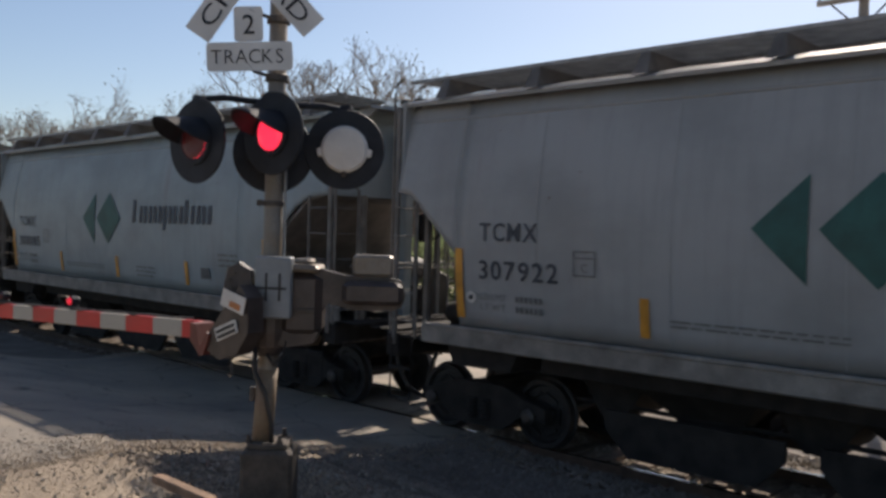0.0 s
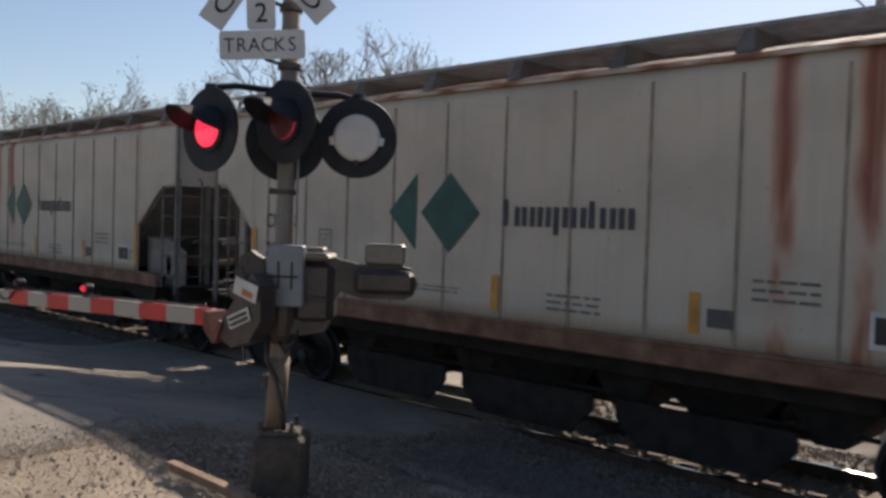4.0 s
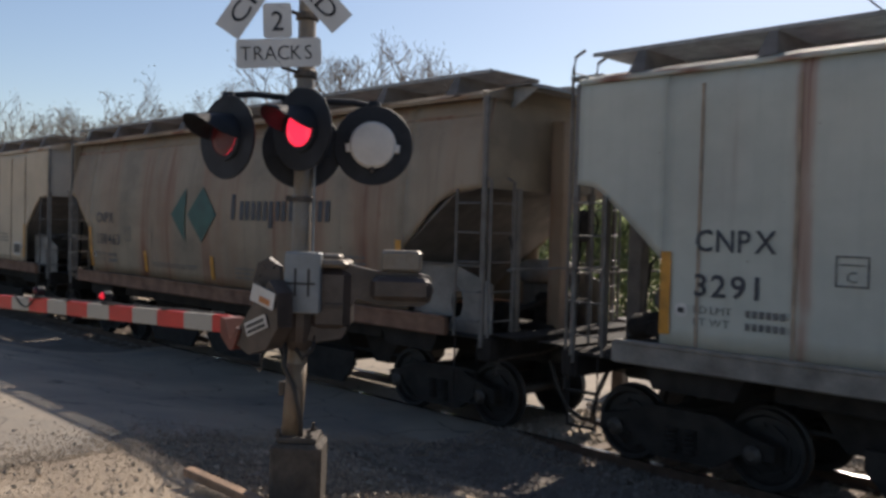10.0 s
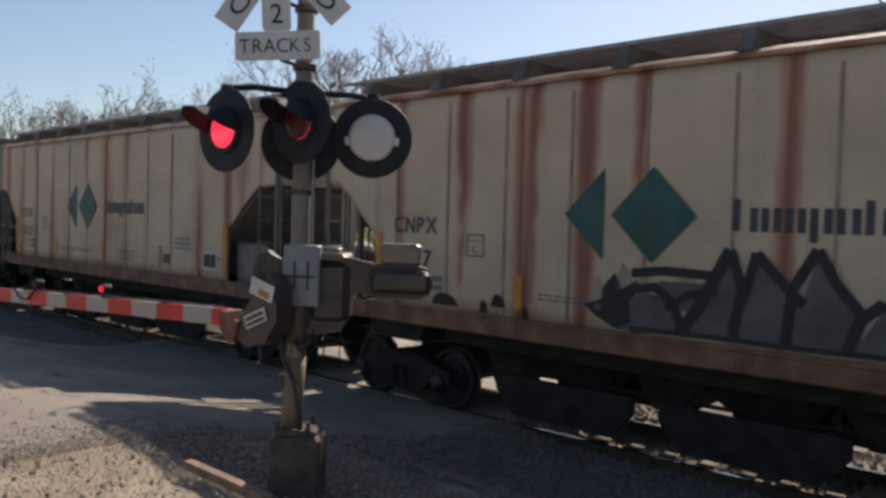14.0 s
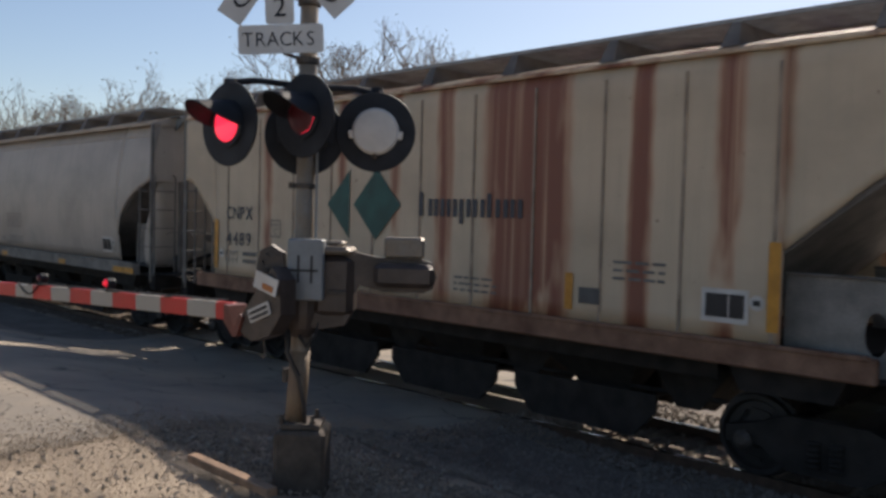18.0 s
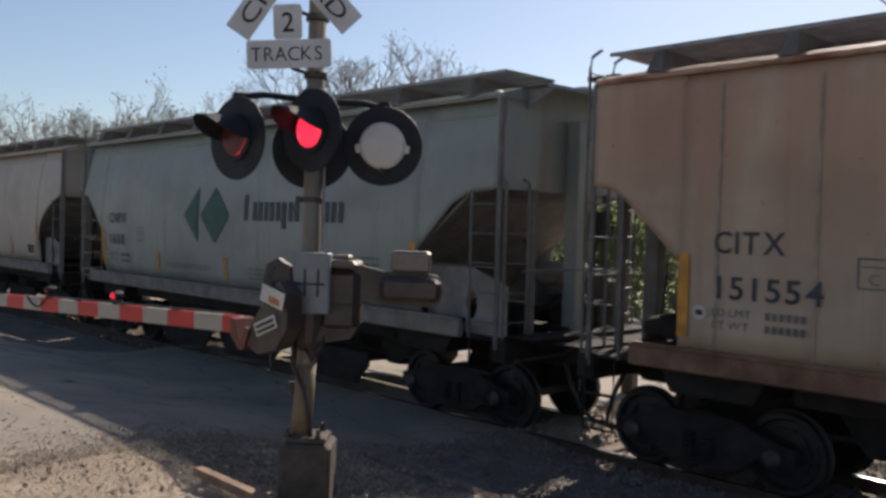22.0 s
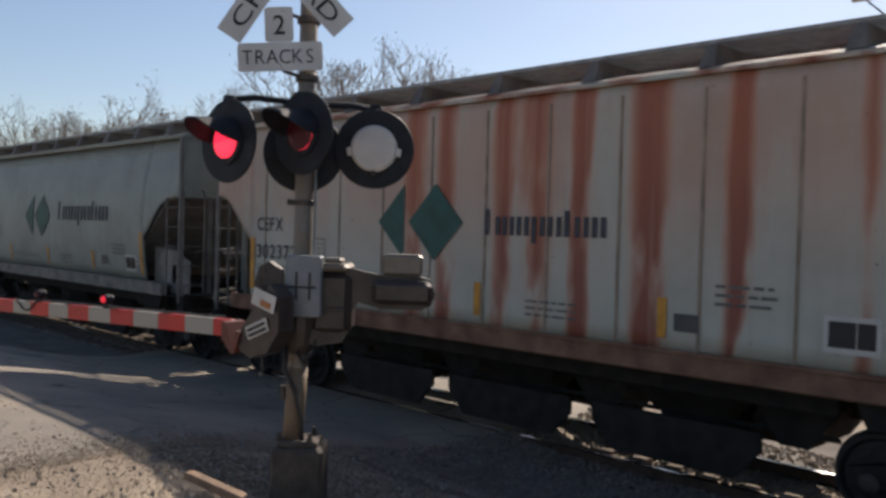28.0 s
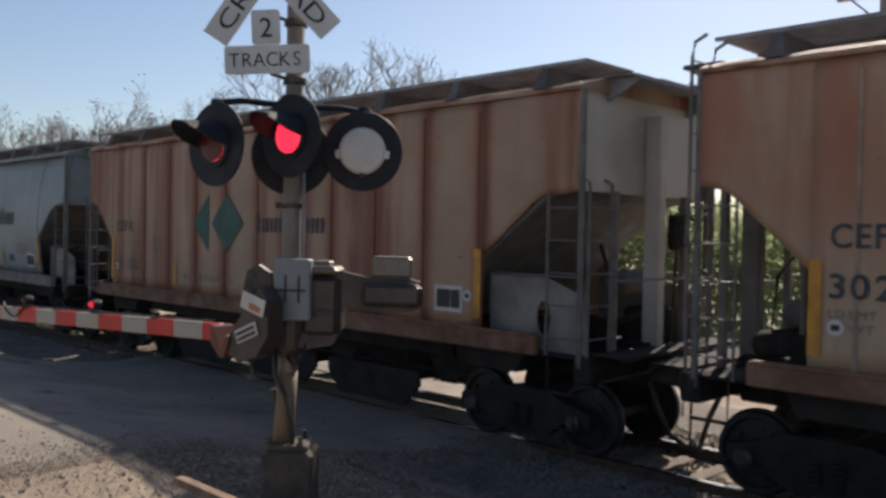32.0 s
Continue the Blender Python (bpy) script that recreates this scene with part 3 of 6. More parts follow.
def make_stones():
    rnd = random.Random(9)

    def shoulder(r):
        x = r.uniform(-7.3, 3.0)
        y = r.uniform(3.9, 7.0)
        return x, y, ground_z(x, y) + ballast_z(x, y) + r.uniform(0.0, 0.02) + (0.055 if y > 6.1 else 0.0)

    def between(r):
        x = r.uniform(-24, 4.0)
        while ROAD[0] < x < ROAD[1]:
            x = r.uniform(-24, 4.0)
        y = r.uniform(9.25, 12.6)
        return x, y, ground_z(x, y) + ballast_z(x, y) + r.uniform(0.0, 0.02) + (-0.005 if abs(y - TRACK_Y) < 1.35 else 0.06)

    def pebble(r):
        x, y = r.uniform(-11.5, -3.0), r.uniform(1.8, 6.2)
        while x < ROAD[1] - 0.5 and y > 3.6:
            x, y = r.uniform(-11.5, -3.0), r.uniform(1.8, 6.2)
        return x, y, ground_z(x, y) + r.uniform(0.0, 0.012)

    def gravel(r):
        x, y = r.uniform(-11.5, -3.0), r.uniform(1.8, 5.6)
        while x < ROAD[1] - 0.35 and y > 3.9:
            x, y = r.uniform(-11.5, -3.0), r.uniform(1.8, 5.6)
        return x, y, ground_z(x, y) + r.uniform(-0.004, 0.008)

    def spill(r):
        y = r.uniform(2.0, 8.0)
        x = ROAD[1] + 0.04 * (8.0 - y) - abs(r.gauss(0, 0.55)) + 0.15
        return x, y, ground_z(x, y) + 0.012 + r.uniform(0.0, 0.006)

    single("gravel", stone_mesh(rnd, 9000, spill, 0.008), M_GRAVEL, "loose gravel spilt over the road edge", "gravel", kind="stuff")

    def dark(r):
        x, y = r.uniform(-7.3, 3.0), 6.6 + 2.8 * r.random() ** 0.8
        return x, y, ground_z(x, y) + ballast_z(x, y) + r.uniform(0.04, 0.075)

    # stones beside the train carry its shade in their colour
    single("ballast", stone_mesh(rnd, 14000, dark, 0.024), M_SHADESTONE, "ballast stones before the near rail, train's shade in their colour", "ballast", kind="stuff")
    single("ballast", stone_mesh(rnd, 16000, shoulder, 0.021), M_STONE, "broken grey ballast stones beside the rails", "ballast", kind="stuff")
    single("ballast", stone_mesh(rnd, 12000, between, 0.038), M_BALLAST, "broken tan ballast stones between the ties", "ballast", kind="stuff")
    single("gravel", stone_mesh(rnd, 900, pebble, 0.024), M_BALLAST, "scattered larger tan pebbles", "gravel", kind="stuff")
    single("gravel", stone_mesh(rnd, 20000, gravel, 0.008), M_GRAVEL, "loose tan gravel on the ground", "gravel", kind="stuff")


make_stones()

# ---- hopper cars ----
HALF = 7.00        # half the body's length
PITCH = 15.60     # coupler to coupler
EAVE = 4.54
SIDE = 1.60       # half the body's width


def wall_y(kind, z):
    """How far the side stands out at height z."""
    if kind == "ribbed":
        return SIDE - 0.02 - (0.06 * ((z - 4.38) / 0.16) ** 2 if z > 4.38 else 0.0)
    k = (z - 2.6) / 1.9
    return SIDE + 0.02 - 0.26 * k * k


def cut_z(kind, x):
    """The lower edge of the side sheet, where it sweeps up over the end."""
    a = abs(x)
    if x < 0:
        pts = [(5.80, 2.30), (6.09, 2.59), (6.66, 3.12), (6.80, 3.19), (7.00, 3.21)]
    elif kind == "ribbed":
        pts = [(5.43, 2.32), (6.30, 3.06), (6.45, 3.15), (7.00, 3.19)]
    elif kind == "smooth":
        pts = [(5.45, 2.28), (6.15, 2.98), (6.5, 3.15), (7.00, 3.20)]
    else:
        pts = [(5.42, 1.95), (5.46, 2.22), (5.62, 2.48), (6.00, 2.80), (6.43, 3.02), (7.00, 3.24)]
    for (x0, z0), (x1, z1) in zip(pts, pts[1:]):
        if x0 <= a <= x1 + 1e-6:
            return z0 + (z1 - z0) * (a - x0) / (x1 - x0)
    return pts[0][1]


def side_sheet(kind, sgn):
    """One side with the swept cut-outs at both ends; sgn -1 faces the road."""
    g = Geo()
    edge = {"ribbed": 5.43, "smooth": 5.45, "round": 5.42}[kind]
    left = 5.80
    levels = 14

    def strip(xs, low):
        n0 = len(g.v)
        for x in xs:
            z0 = low(x)
            for i in range(levels + 1):
                z = z0 + (EAVE - z0) * i / levels
                ripple = 0.004 * noise.noise(Vector((x * 0.9, z * 0.9, 2 if sgn < 0 else 8)))
                if kind == "ribbed":
                    ripple += 0.010 * abs(math.sin(math.pi * (x + 5.43) / 1.086))
                g.v.append((x, sgn * (wall_y(kind, z) + ripple), z))
        m = levels + 1
        for j in range(len(xs) - 1):
            for i in range(levels):
                a = n0 + j * m + i
                q = (a, a + m, a + m + 1, a + 1)
                g.f.append(q if sgn < 0 else q[::-1])

    strip(list(np.linspace(-left, edge, 63)), lambda x: 1.31)
    for s, e0 in ((-1, left), (1, edge)):
        strip([s * a for a in np.linspace(e0, HALF, 12)][:: s], lambda x: cut_z(kind, x))
    # inner skin, set back, so the sheet has thickness
    outer_v, outer_f = list(g.v), list(g.f)
    n = len(outer_v)
    g.v += [(x, y - sgn * 0.035, z) for x, y, z in outer_v]
    g.f += [tuple(i + n for i in f[::-1]) for f in outer_f]
    count = {}
    for f in outer_f:
        for a, b in zip(f, f[1:] + f[:1]):
            count[(a, b)] = 1
    for a, b in list(count):
        if (b, a) not in count:
            g.f.append((b, a, a + n, b + n))
    return g


def end_sheet(kind, s, slope):
    """The end wall of the hold, or the sheet that slopes in under it."""
    g = Geo()
    w = SIDE - 0.055
    line = [(HALF - 0.02, 3.20), (6.45, 3.11), (5.40, 2.27), (4.35, 1.34)] if slope else [(HALF - 0.02, EAVE + 0.02), (HALF - 0.02, 3.20)]
    vs = []
    reach = [min(w, wall_y(kind, z) - 0.06) for x, z in line] if slope else [w] * len(line)
    for (x, z), v in zip(line, reach):
        vs += [(s * x, -v, z), (s * x, v, z)]
    for (x, z), v in zip(line, reach):
        vs += [(s * (x - 0.05), -v, z + 0.03), (s * (x - 0.05), v, z + 0.03)]
    n = 2 * len(line)
    fs = []
    for i in range(len(line) - 1):
        a = 2 * i
        fs += [(a, a + 1, a + 3, a + 2), (n + a, n + a + 2, n + a + 3, n + a + 1), (a, a + 2, n + a + 2, n + a), (a + 1, n + a + 1, n + a + 3, a + 3)]
    fs += [(0, n, n + 1, 1), (n - 2, n - 1, 2 * n - 1, 2 * n - 2)]
    return g.add(vs, fs)


def roof_geo(kind):
    g = Geo()
    half = [(1.60, EAVE - 0.05), (1.62, EAVE), (1.50, EAVE + 0.05), (0.9, EAVE + 0.20), (0.35, EAVE + 0.29)]
    prof = [(-y, z) for y, z in half] + half[::-1]
    k = 1.0 if kind != "ribbed" else 0.985
    xs = np.linspace(-HALF - 0.03, HALF + 0.03, 13)
    m = len(prof)
    for x in xs:
        for y, z in prof:
            g.v.append((x, y * (k if kind == "ribbed" else 0.955), z))
    for j in range(len(xs) - 1):
        for i in range(m - 1):
            a = j * m + i
            g.f.append((a, a + m, a + m + 1, a + 1))
    g.f.append(tuple(range(m)))
    g.f.append(tuple(range((len(xs) - 1) * m, len(xs) * m))[::-1])
    return g


def grating(x0, x1, y0, y1, z):
    """Open walkway grating: two edge bars, a middle bearer and many thin cross bars."""
    g = Geo()
    for y in (y0, y1 - 0.02):
        g.box(x0, x1, y, y + 0.02, z - 0.05, z)
    n = max(2, int((x1 - x0) / 0.04))
    for i in range(n + 1):
        x = x0 + (x1 - x0) * i / n
        g.box(x - 0.012, x + 0.012, y0 + 0.02, y1 - 0.02, z - 0.016, z - 0.003)
    return g


def tread(x0, x1, y0, y1, z):
    """A short tread plate with turned-down edges."""
    return Geo().prism([(x0, z - 0.05), (x0 + 0.012, z - 0.05), (x0 + 0.012, z - 0.012), (x1 - 0.012, z - 0.012), (x1 - 0.012, z - 0.05), (x1, z - 0.05), (x1, z), (x0, z)], y0, y1)


def ring(cx, cy, cz, r, tube, axis="x", n=20):
    pts = []
    for k in range(n + 1):
        t = 2 * math.pi * k / n
        pts.append((cx, cy + r * math.cos(t), cz + r * math.sin(t)) if axis == "x" else (cx + r * math.cos(t), cy, cz + r * math.sin(t)))
    return Geo().tube(pts, tube, 6, cap=False)


WHEEL_GEO = [(0.10, -0.08), (0.13, -0.07), (0.16, -0.03), (0.37, -0.01), (0.40, -0.07), (0.455, -0.07), (0.46, 0.03), (0.495, 0.045), (0.495, 0.075), (0.40, 0.075), (0.37, 0.03), (0.16, 0.02), (0.13, 0.06), (0.10, 0.07)]


def build_truck(parent, x):
    tr = part("truck", Geo().box(-0.2, 0.2, -1.05, 1.05, 0.55, 0.82, 0.03), M_UNDER, parent)
    tr.matrix_basis = pose(x, 0, RAIL_Z)
    for s in (-1, 1):
        y = s * 1.0
        fr = Geo()
        outline = [(-1.12, 0.40), (-1.12, 0.58), (-0.78, 0.66), (-0.42, 0.80), (0.42, 0.80), (0.78, 0.66), (1.12, 0.58), (1.12, 0.40), (0.72, 0.42), (0.40, 0.20), (-0.40, 0.20), (-0.72, 0.42)]
        fr.prism(outline, y - 0.09, y + 0.09)
        part("side_frame", fr, M_UNDER, tr)
        for sx in (-0.12, 0.12):
            sp = Geo()
            for i in range(5):
                sp.lathe([(0.07, 0.30 + i * 0.06), (0.085, 0.325 + i * 0.06), (0.07, 0.35 + i * 0.06)], 10, pose(sx, y + s * 0.10, 0))
            part("spring", sp, M_UNDER, tr)
    for ax in (-0.89, 0.89):
        ws = new("wheelset", WHEELSET)
        ws.parent = tr
        ws.matrix_basis = pose(ax, 0, 0.46)
        for s in (-1, 1):
            part("bearing_cap", Geo().lathe([(0.10, 0.0), (0.11, 0.05), (0.06, 0.09)], 12, pose(ax, s * 1.10, 0.46, -90 * s)), M_STEEL, tr)
    return tr


def wheelset_mesh():
    g = Geo()
    for s in (-1, 1):
        m = pose(0, s * 0.74, 0, 90 * s)
        g.lathe(WHEEL_GEO, 36, m)
        for k in range(6):
            a = k * math.pi / 3
            g.box(-0.02, 0.02, -0.11, 0.11, -0.012, 0.012, 0, pose(0, s * 0.80, 0, 0, math.degrees(a), 0) @ pose(0.27, 0, 0, 90, 0, 0))
    g.lathe([(0.08, -1.15), (0.08, 1.15)], 14, pose(0, 0, 0, 90))
    return g.mesh("wheelset", M_WHEEL, False)


WHEELSET = wheelset_mesh()


def oval_plate(x0, x1, top, low, cx, cz, rx, rz, y):
    """An upright plate along the car with an oval opening; its top falls from top to low at the outer end."""
    g = Geo()
    for side, x in ((-1, x0), (1, x1)):
        rim = [(cx + side * rx * math.cos(a), cz + rz * math.sin(a)) for a in np.linspace(-0.5 * math.pi, 0.5 * math.pi, 9)]
        edge = [(cx, top), (x, top if side < 0 else low), (x, 1.06), (cx, 1.06)]
        pts = edge + rim
        g.prism(pts if side < 0 else pts[::-1], y - 0.012, y + 0.012)
    return g


def build_car(kind):
    """A covered hopper with all the parts that repeat from car to car; the origin is at rail level, amidships."""
    car = thing("hopper_car", pose(0, TRACK_Y, 0), "covered hopper car", "railway car", "cars of the train")
    P = M_CREAM
    for s in (-1, 1):
        part("side_sheet", side_sheet(kind, s), P, car, smooth=True)
    if kind == "ribbed":
        for s in (-1, 1):
            me = Geo().prism([(-0.018, 1.30), (0.018, 1.30), (0.014, 4.34), (-0.014, 4.34)], -0.012, 0.012)
            me = me.mesh("rib", P)
            if s > 0:
                far = Geo()
                for i in range(11):
                    x = (-5.43 + 1.086 * i) * 0.985
                    far.box(x - 0.018, x + 0.018, SIDE - 0.03, SIDE + 0.004, 1.30, 4.34)
                part("rib", far, P, car)
                continue
            for i in range(11):
                x = -5.43 + 1.086 * i
                ob = part("rib", me, None, car)
                ob.matrix_basis = pose(x * 0.985, s * (SIDE - 0.012), 0)
        part("eave_band", Geo().box(-HALF, HALF, -SIDE - 0.008, -SIDE + 0.03, 4.48, 4.53, 0.01), P, car)
    else:
        for s in (-1, 1):
            y = s * (wall_y(kind, 4.28) + 0.02)
            part("eave_band", Geo().box(-HALF + 0.02, HALF - 0.02, min(y, y - s * 0.07), max(y, y - s * 0.07), 4.25, 4.30, 0.012), P, car)
    if kind != "ribbed":
        for x in (-4.45, -2.6, -0.75, 1.1, 2.95, 4.5):
            sm = Geo()
            stick(sm, kind, [(x - 0.009, 1.33), (x + 0.009, 1.33), (x + 0.009, 4.40), (x - 0.009, 4.40)], -0.002)
            part("weld_seam", sm, P, car)
    part("roof", roof_geo(kind), P, car, smooth=False)
    for s in (-1, 1):
        part("end_sheet", end_sheet(kind, s, False), P, car)
        part("slope_sheet", end_sheet(kind, s, True), M_SLOPE, car, "dark slope sheet")
        part("side_sill", Geo().box(-6.40, 6.40, s * 1.60 - 0.06, s * 1.60 + 0.06, 1.03, 1.30, 0.02).box(-6.34, 6.34, min(s * 1.60, s * 1.68), max(s * 1.60, s * 1.68), 1.27, 1.32, 0.008), P, car)
        # web plates behind the cut-outs of the braked end
        if kind == "ribbed":
            part("web_plate", oval_plate(5.36, 6.98, 2.07, 1.80, 6.28, 1.50, 0.115, 0.23, s * 1.30), P, car, "grey web plate with an oval opening")
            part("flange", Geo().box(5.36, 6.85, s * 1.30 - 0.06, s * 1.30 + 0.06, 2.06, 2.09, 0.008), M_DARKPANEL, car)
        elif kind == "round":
            part("web_plate", oval_plate(5.42, 6.52, 2.02, 1.85, 6.02, 1.55, 0.10, 0.22, s * 1.38), P, car, "grey web plate with an oval opening")
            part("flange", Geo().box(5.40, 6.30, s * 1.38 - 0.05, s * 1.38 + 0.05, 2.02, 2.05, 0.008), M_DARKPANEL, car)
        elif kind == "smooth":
            part("web_plate", oval_plate(5.40, 6.98, 2.05, 1.80, 6.30, 1.50, 0.115, 0.23, s * 1.28), P, car, "grey web plate with an oval opening")
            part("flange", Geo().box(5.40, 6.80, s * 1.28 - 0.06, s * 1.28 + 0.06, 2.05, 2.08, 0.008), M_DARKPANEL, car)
    # posts and ladders of both ends
    for e in (-1, 1):
        for s in (-1, 1):
            part("corner_post", Geo().box(e * 7.03 - 0.035, e * 7.03 + 0.035, s * 1.56 - 0.03, s * 1.56 + 0.03, 0.95, 4.50, 0.01), P, car)
            part("end_post", Geo().box(e * 7.05 - 0.045, e * 7.05 + 0.045, s * 0.88 - 0.05, s * 0.88 + 0.05, 1.05, 3.22, 0.01), P, car)
            # side ladder
            rails = Geo().box(e * 6.56 - 0.014, e * 6.56 + 0.014, s * 1.61 - 0.018, s * 1.61 + 0.018, 1.05, cut_z(kind, e * 6.56) + 0.03, 0.004)
            lad = part("ladder", rails, P, car)
            for i in range(5):
                z = 1.30 + 0.42 * i
                part("rung", Geo().tube([(e * 6.56, s * 1.61, z), (e * 6.56, s * 1.65, z), (e * 7.03, s * 1.65, z), (e * 7.03, s * 1.59, z)], 0.012, 5, cap=False), P, lad)
            # end ladder beside the corner; one on each end goes over the roof edge
            tall = s == e or s == -1 and e < 0
            rails = Geo()
            for y in (1.54, 1.06):
                pts = [(e * 7.15, s * y, 1.06), (e * 7.15, s * y, 4.70), (e * 7.12, s * y, 4.86), (e * 6.98, s * y, 4.93)] if tall else [(e * 7.13, s * y, 1.06), (e * 7.13, s * y, 3.3), (e * 7.02, s * y, 3.36)]
                rails.tube(pts, 0.021, 7)
            el = part("end_ladder", rails, P, car)
            for i in range(9 if tall else 5):
                z = 1.30 + 0.42 * i
                part("rung", Geo().tube([(e * 7.15, s * 1.54, z), (e * 7.15, s * 1.06, z)], 0.012, 5), P, el)
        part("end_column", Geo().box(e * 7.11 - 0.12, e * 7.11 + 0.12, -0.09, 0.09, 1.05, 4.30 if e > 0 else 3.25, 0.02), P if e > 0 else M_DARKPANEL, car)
        part("crossover_platform", tread(e * 7.38 - 0.24, e * 7.38 + 0.24, -1.5, 1.5, 1.12), M_UNDER, car)
        part("handrail", Geo().tube([(e * 7.24, -1.3, 2.02), (e * 7.30, -1.28, 2.05), (e * 7.30, 1.28, 2.05), (e * 7.24, 1.3, 2.02)], 0.016, 6), P, car)
        part("end_sill", Geo().box(e * 7.08 - 0.12, e * 7.08 + 0.12, -1.56, 1.56, 0.84, 1.08, 0.015), M_UNDER, car)
        part("sill_step", Geo().tube([(e * 6.60, -1.62, 1.02), (e * 6.60, -1.64, 0.48), (e * 7.02, -1.64, 0.48), (e * 7.02, -1.62, 1.02)], 0.016, 6).tube([(e * 6.60, -1.64, 0.75), (e * 7.02, -1.64, 0.75)], 0.014, 6), M_UNDER, car)
        cp = Geo().box(e * 7.37 - 0.25, e * 7.37 + 0.25, -0.12, 0.12, 0.76, 0.98, 0.03)
        cp.box(e * 7.69 - 0.13, e * 7.69 + 0.13, -0.17, 0.17, 0.72, 1.00, 0.05)
        part("coupler", cp, M_STEEL, car)
        part("uncoupling_lever", Geo().tube([(e * 7.22, -1.45, 0.72), (e * 7.24, -1.40, 0.86), (e * 7.24, -0.3, 0.88), (e * 7.45, -0.12, 0.98)], 0.014, 5), M_STEEL, car)
        hose = [(e * 7.30, -0.35, 0.80), (e * 7.44, -0.38, 0.60), (e * 7.58, -0.30, 0.38), (e * 7.70, -0.12, 0.22), (e * 7.80, 0.0, 0.20)]
        part("air_hose", Geo().tube(hose, 0.032, 7), M_RUBBER, car)
    # hand brake on the braked end
    part("brake_wheel", ring(7.34, 0.45, 2.72, 0.22, 0.016).tube([(7.34, 0.45, 2.51), (7.34, 0.45, 2.93)], 0.012, 6).tube([(7.34, 0.24, 2.72), (7.34, 0.66, 2.72)], 0.012, 6), M_UNDER, car)
    part("brake_gear_box", Geo().box(7.10, 7.24, 0.32, 0.58, 2.45, 2.95, 0.03), M_UNDER, car)
    part("brake_chain", Geo().tube([(7.18, 0.45, 2.45), (7.16, 0.44, 1.6), (7.10, 0.42, 0.95)], 0.02, 5), M_UNDER, car)
    # brake gear behind the cut-outs
    part("air_reservoir", Geo().lathe([(0.0, -0.55), (0.14, -0.52), (0.19, -0.42), (0.19, 0.42), (0.14, 0.52), (0.0, 0.55)], 14, pose(-6.30, -0.15, 1.75, 90, 0, 0)), M_DARKPANEL, car, smooth=True)
    part("brake_cylinder", Geo().lathe([(0.05, 0.42), (0.05, 0.34), (0.16, 0.33), (0.17, -0.22), (0.12, -0.30), (0.0, -0.31)], 14, pose(-6.42, -0.72, 1.42, 0, 78, 0)), M_UNDER, car, smooth=True)
    part("brake_valve", Geo().box(-6.20, -6.00, -1.05, -0.80, 1.18, 1.56, 0.04).box(-6.36, -6.18, -1.0, -0.82, 1.30, 1.5, 0.03), M_UNDER, car)
    part("brake_valve", Geo().box(6.62, 6.84, -0.85, -0.6, 1.10, 1.5, 0.04), M_UNDER, car)
    part("air_reservoir", Geo().lathe([(0.0, -0.6), (0.15, -0.56), (0.20, -0.45), (0.20, 0.45), (0.15, 0.56), (0.0, 0.6)], 14, pose(6.55, 0.45, 1.95, 90, 0, 0)), M_DARKPANEL, car, smooth=True)
    for e in (-1, 1):
        part("body_bolster", Geo().prism([(e * 5.45 - 0.5, 0.84), (e * 5.45 + 0.5, 0.84), (e * 5.45 + 0.75, 1.28), (e * 5.45 - 0.75, 1.28)][::-1], -1.45, 1.45), M_UNDER, car)
        part("shear_plate", Geo().box(e * 6.55 - 0.5, e * 6.55 + 0.5, -1.5, 1.5, 1.02, 1.06, 0.01), M_UNDER, car)
    part("brake_rigging", Geo().box(6.5, 6.9, 0.2, 0.9, 1.12, 1.62, 0.05).tube([(6.6, -0.5, 1.3), (6.9, 0.1, 1.55), (6.7, 0.9, 1.4)], 0.05, 7).tube([(6.95, -0.7, 1.1), (6.9, -0.65, 1.9), (6.6, -0.5, 2.5)], 0.03, 6), M_UNDER, car)
    for a, c in (((-5.75, -0.9, 1.15), (-6.35, -0.5, 2.45)), ((-6.30, -0.95, 1.15), (-5.75, -0.5, 2.15))):
        part("brace", Geo().tube([a, c], 0.028, 6), P, car)
    for px, top in ((5.72, 2.36), (6.12, 2.66)):
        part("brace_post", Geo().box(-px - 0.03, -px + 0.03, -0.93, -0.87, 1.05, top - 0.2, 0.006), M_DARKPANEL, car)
    part("brake_pipe", Geo().tube([(-7.1, -0.62, 1.02), (-6.6, -0.66, 1.25), (-6.5, -0.68, 2.2), (-6.3, -0.6, 2.5)], 0.022, 6), M_UNDER, car)
    # centre sill and hopper outlets
    part("centre_sill", Geo().box(-7.15, 7.15, -0.2, 0.2, 0.74, 1.16, 0.02), M_UNDER, car)
    for i, x in enumerate((-2.6, 0.0, 2.6)):
        hp = Geo()
        for s in (-1, 1):
            top = [(x - 1.25, s * 0.22), (x + 1.25, s * 0.22), (x + 1.25, s * 1.52), (x - 1.25, s * 1.52)]
            k = 0.30 if kind == "round" else 0.42
            bot = [(x - k, s * 0.22), (x + k, s * 0.22), (x + k, s * 0.58), (x - k, s * 0.58)]
            vs = [(a, b, 1.31) for a, b in top] + [(a, b, 0.60) for a, b in bot] + [(a, b, 0.50) for a, b in bot]
            fs = [(0, 1, 2, 3), (8, 11, 10, 9)] + [(k, k + 4, (k + 1) % 4 + 4, (k + 1) % 4) for k in range(4)] + [(k + 4, k + 8, (k + 1) % 4 + 8, (k + 1) % 4 + 4) for k in range(4)]
            hp.add(vs, fs)
        part("hopper_outlet", hp, M_UNDER, car, "black hopper outlet")
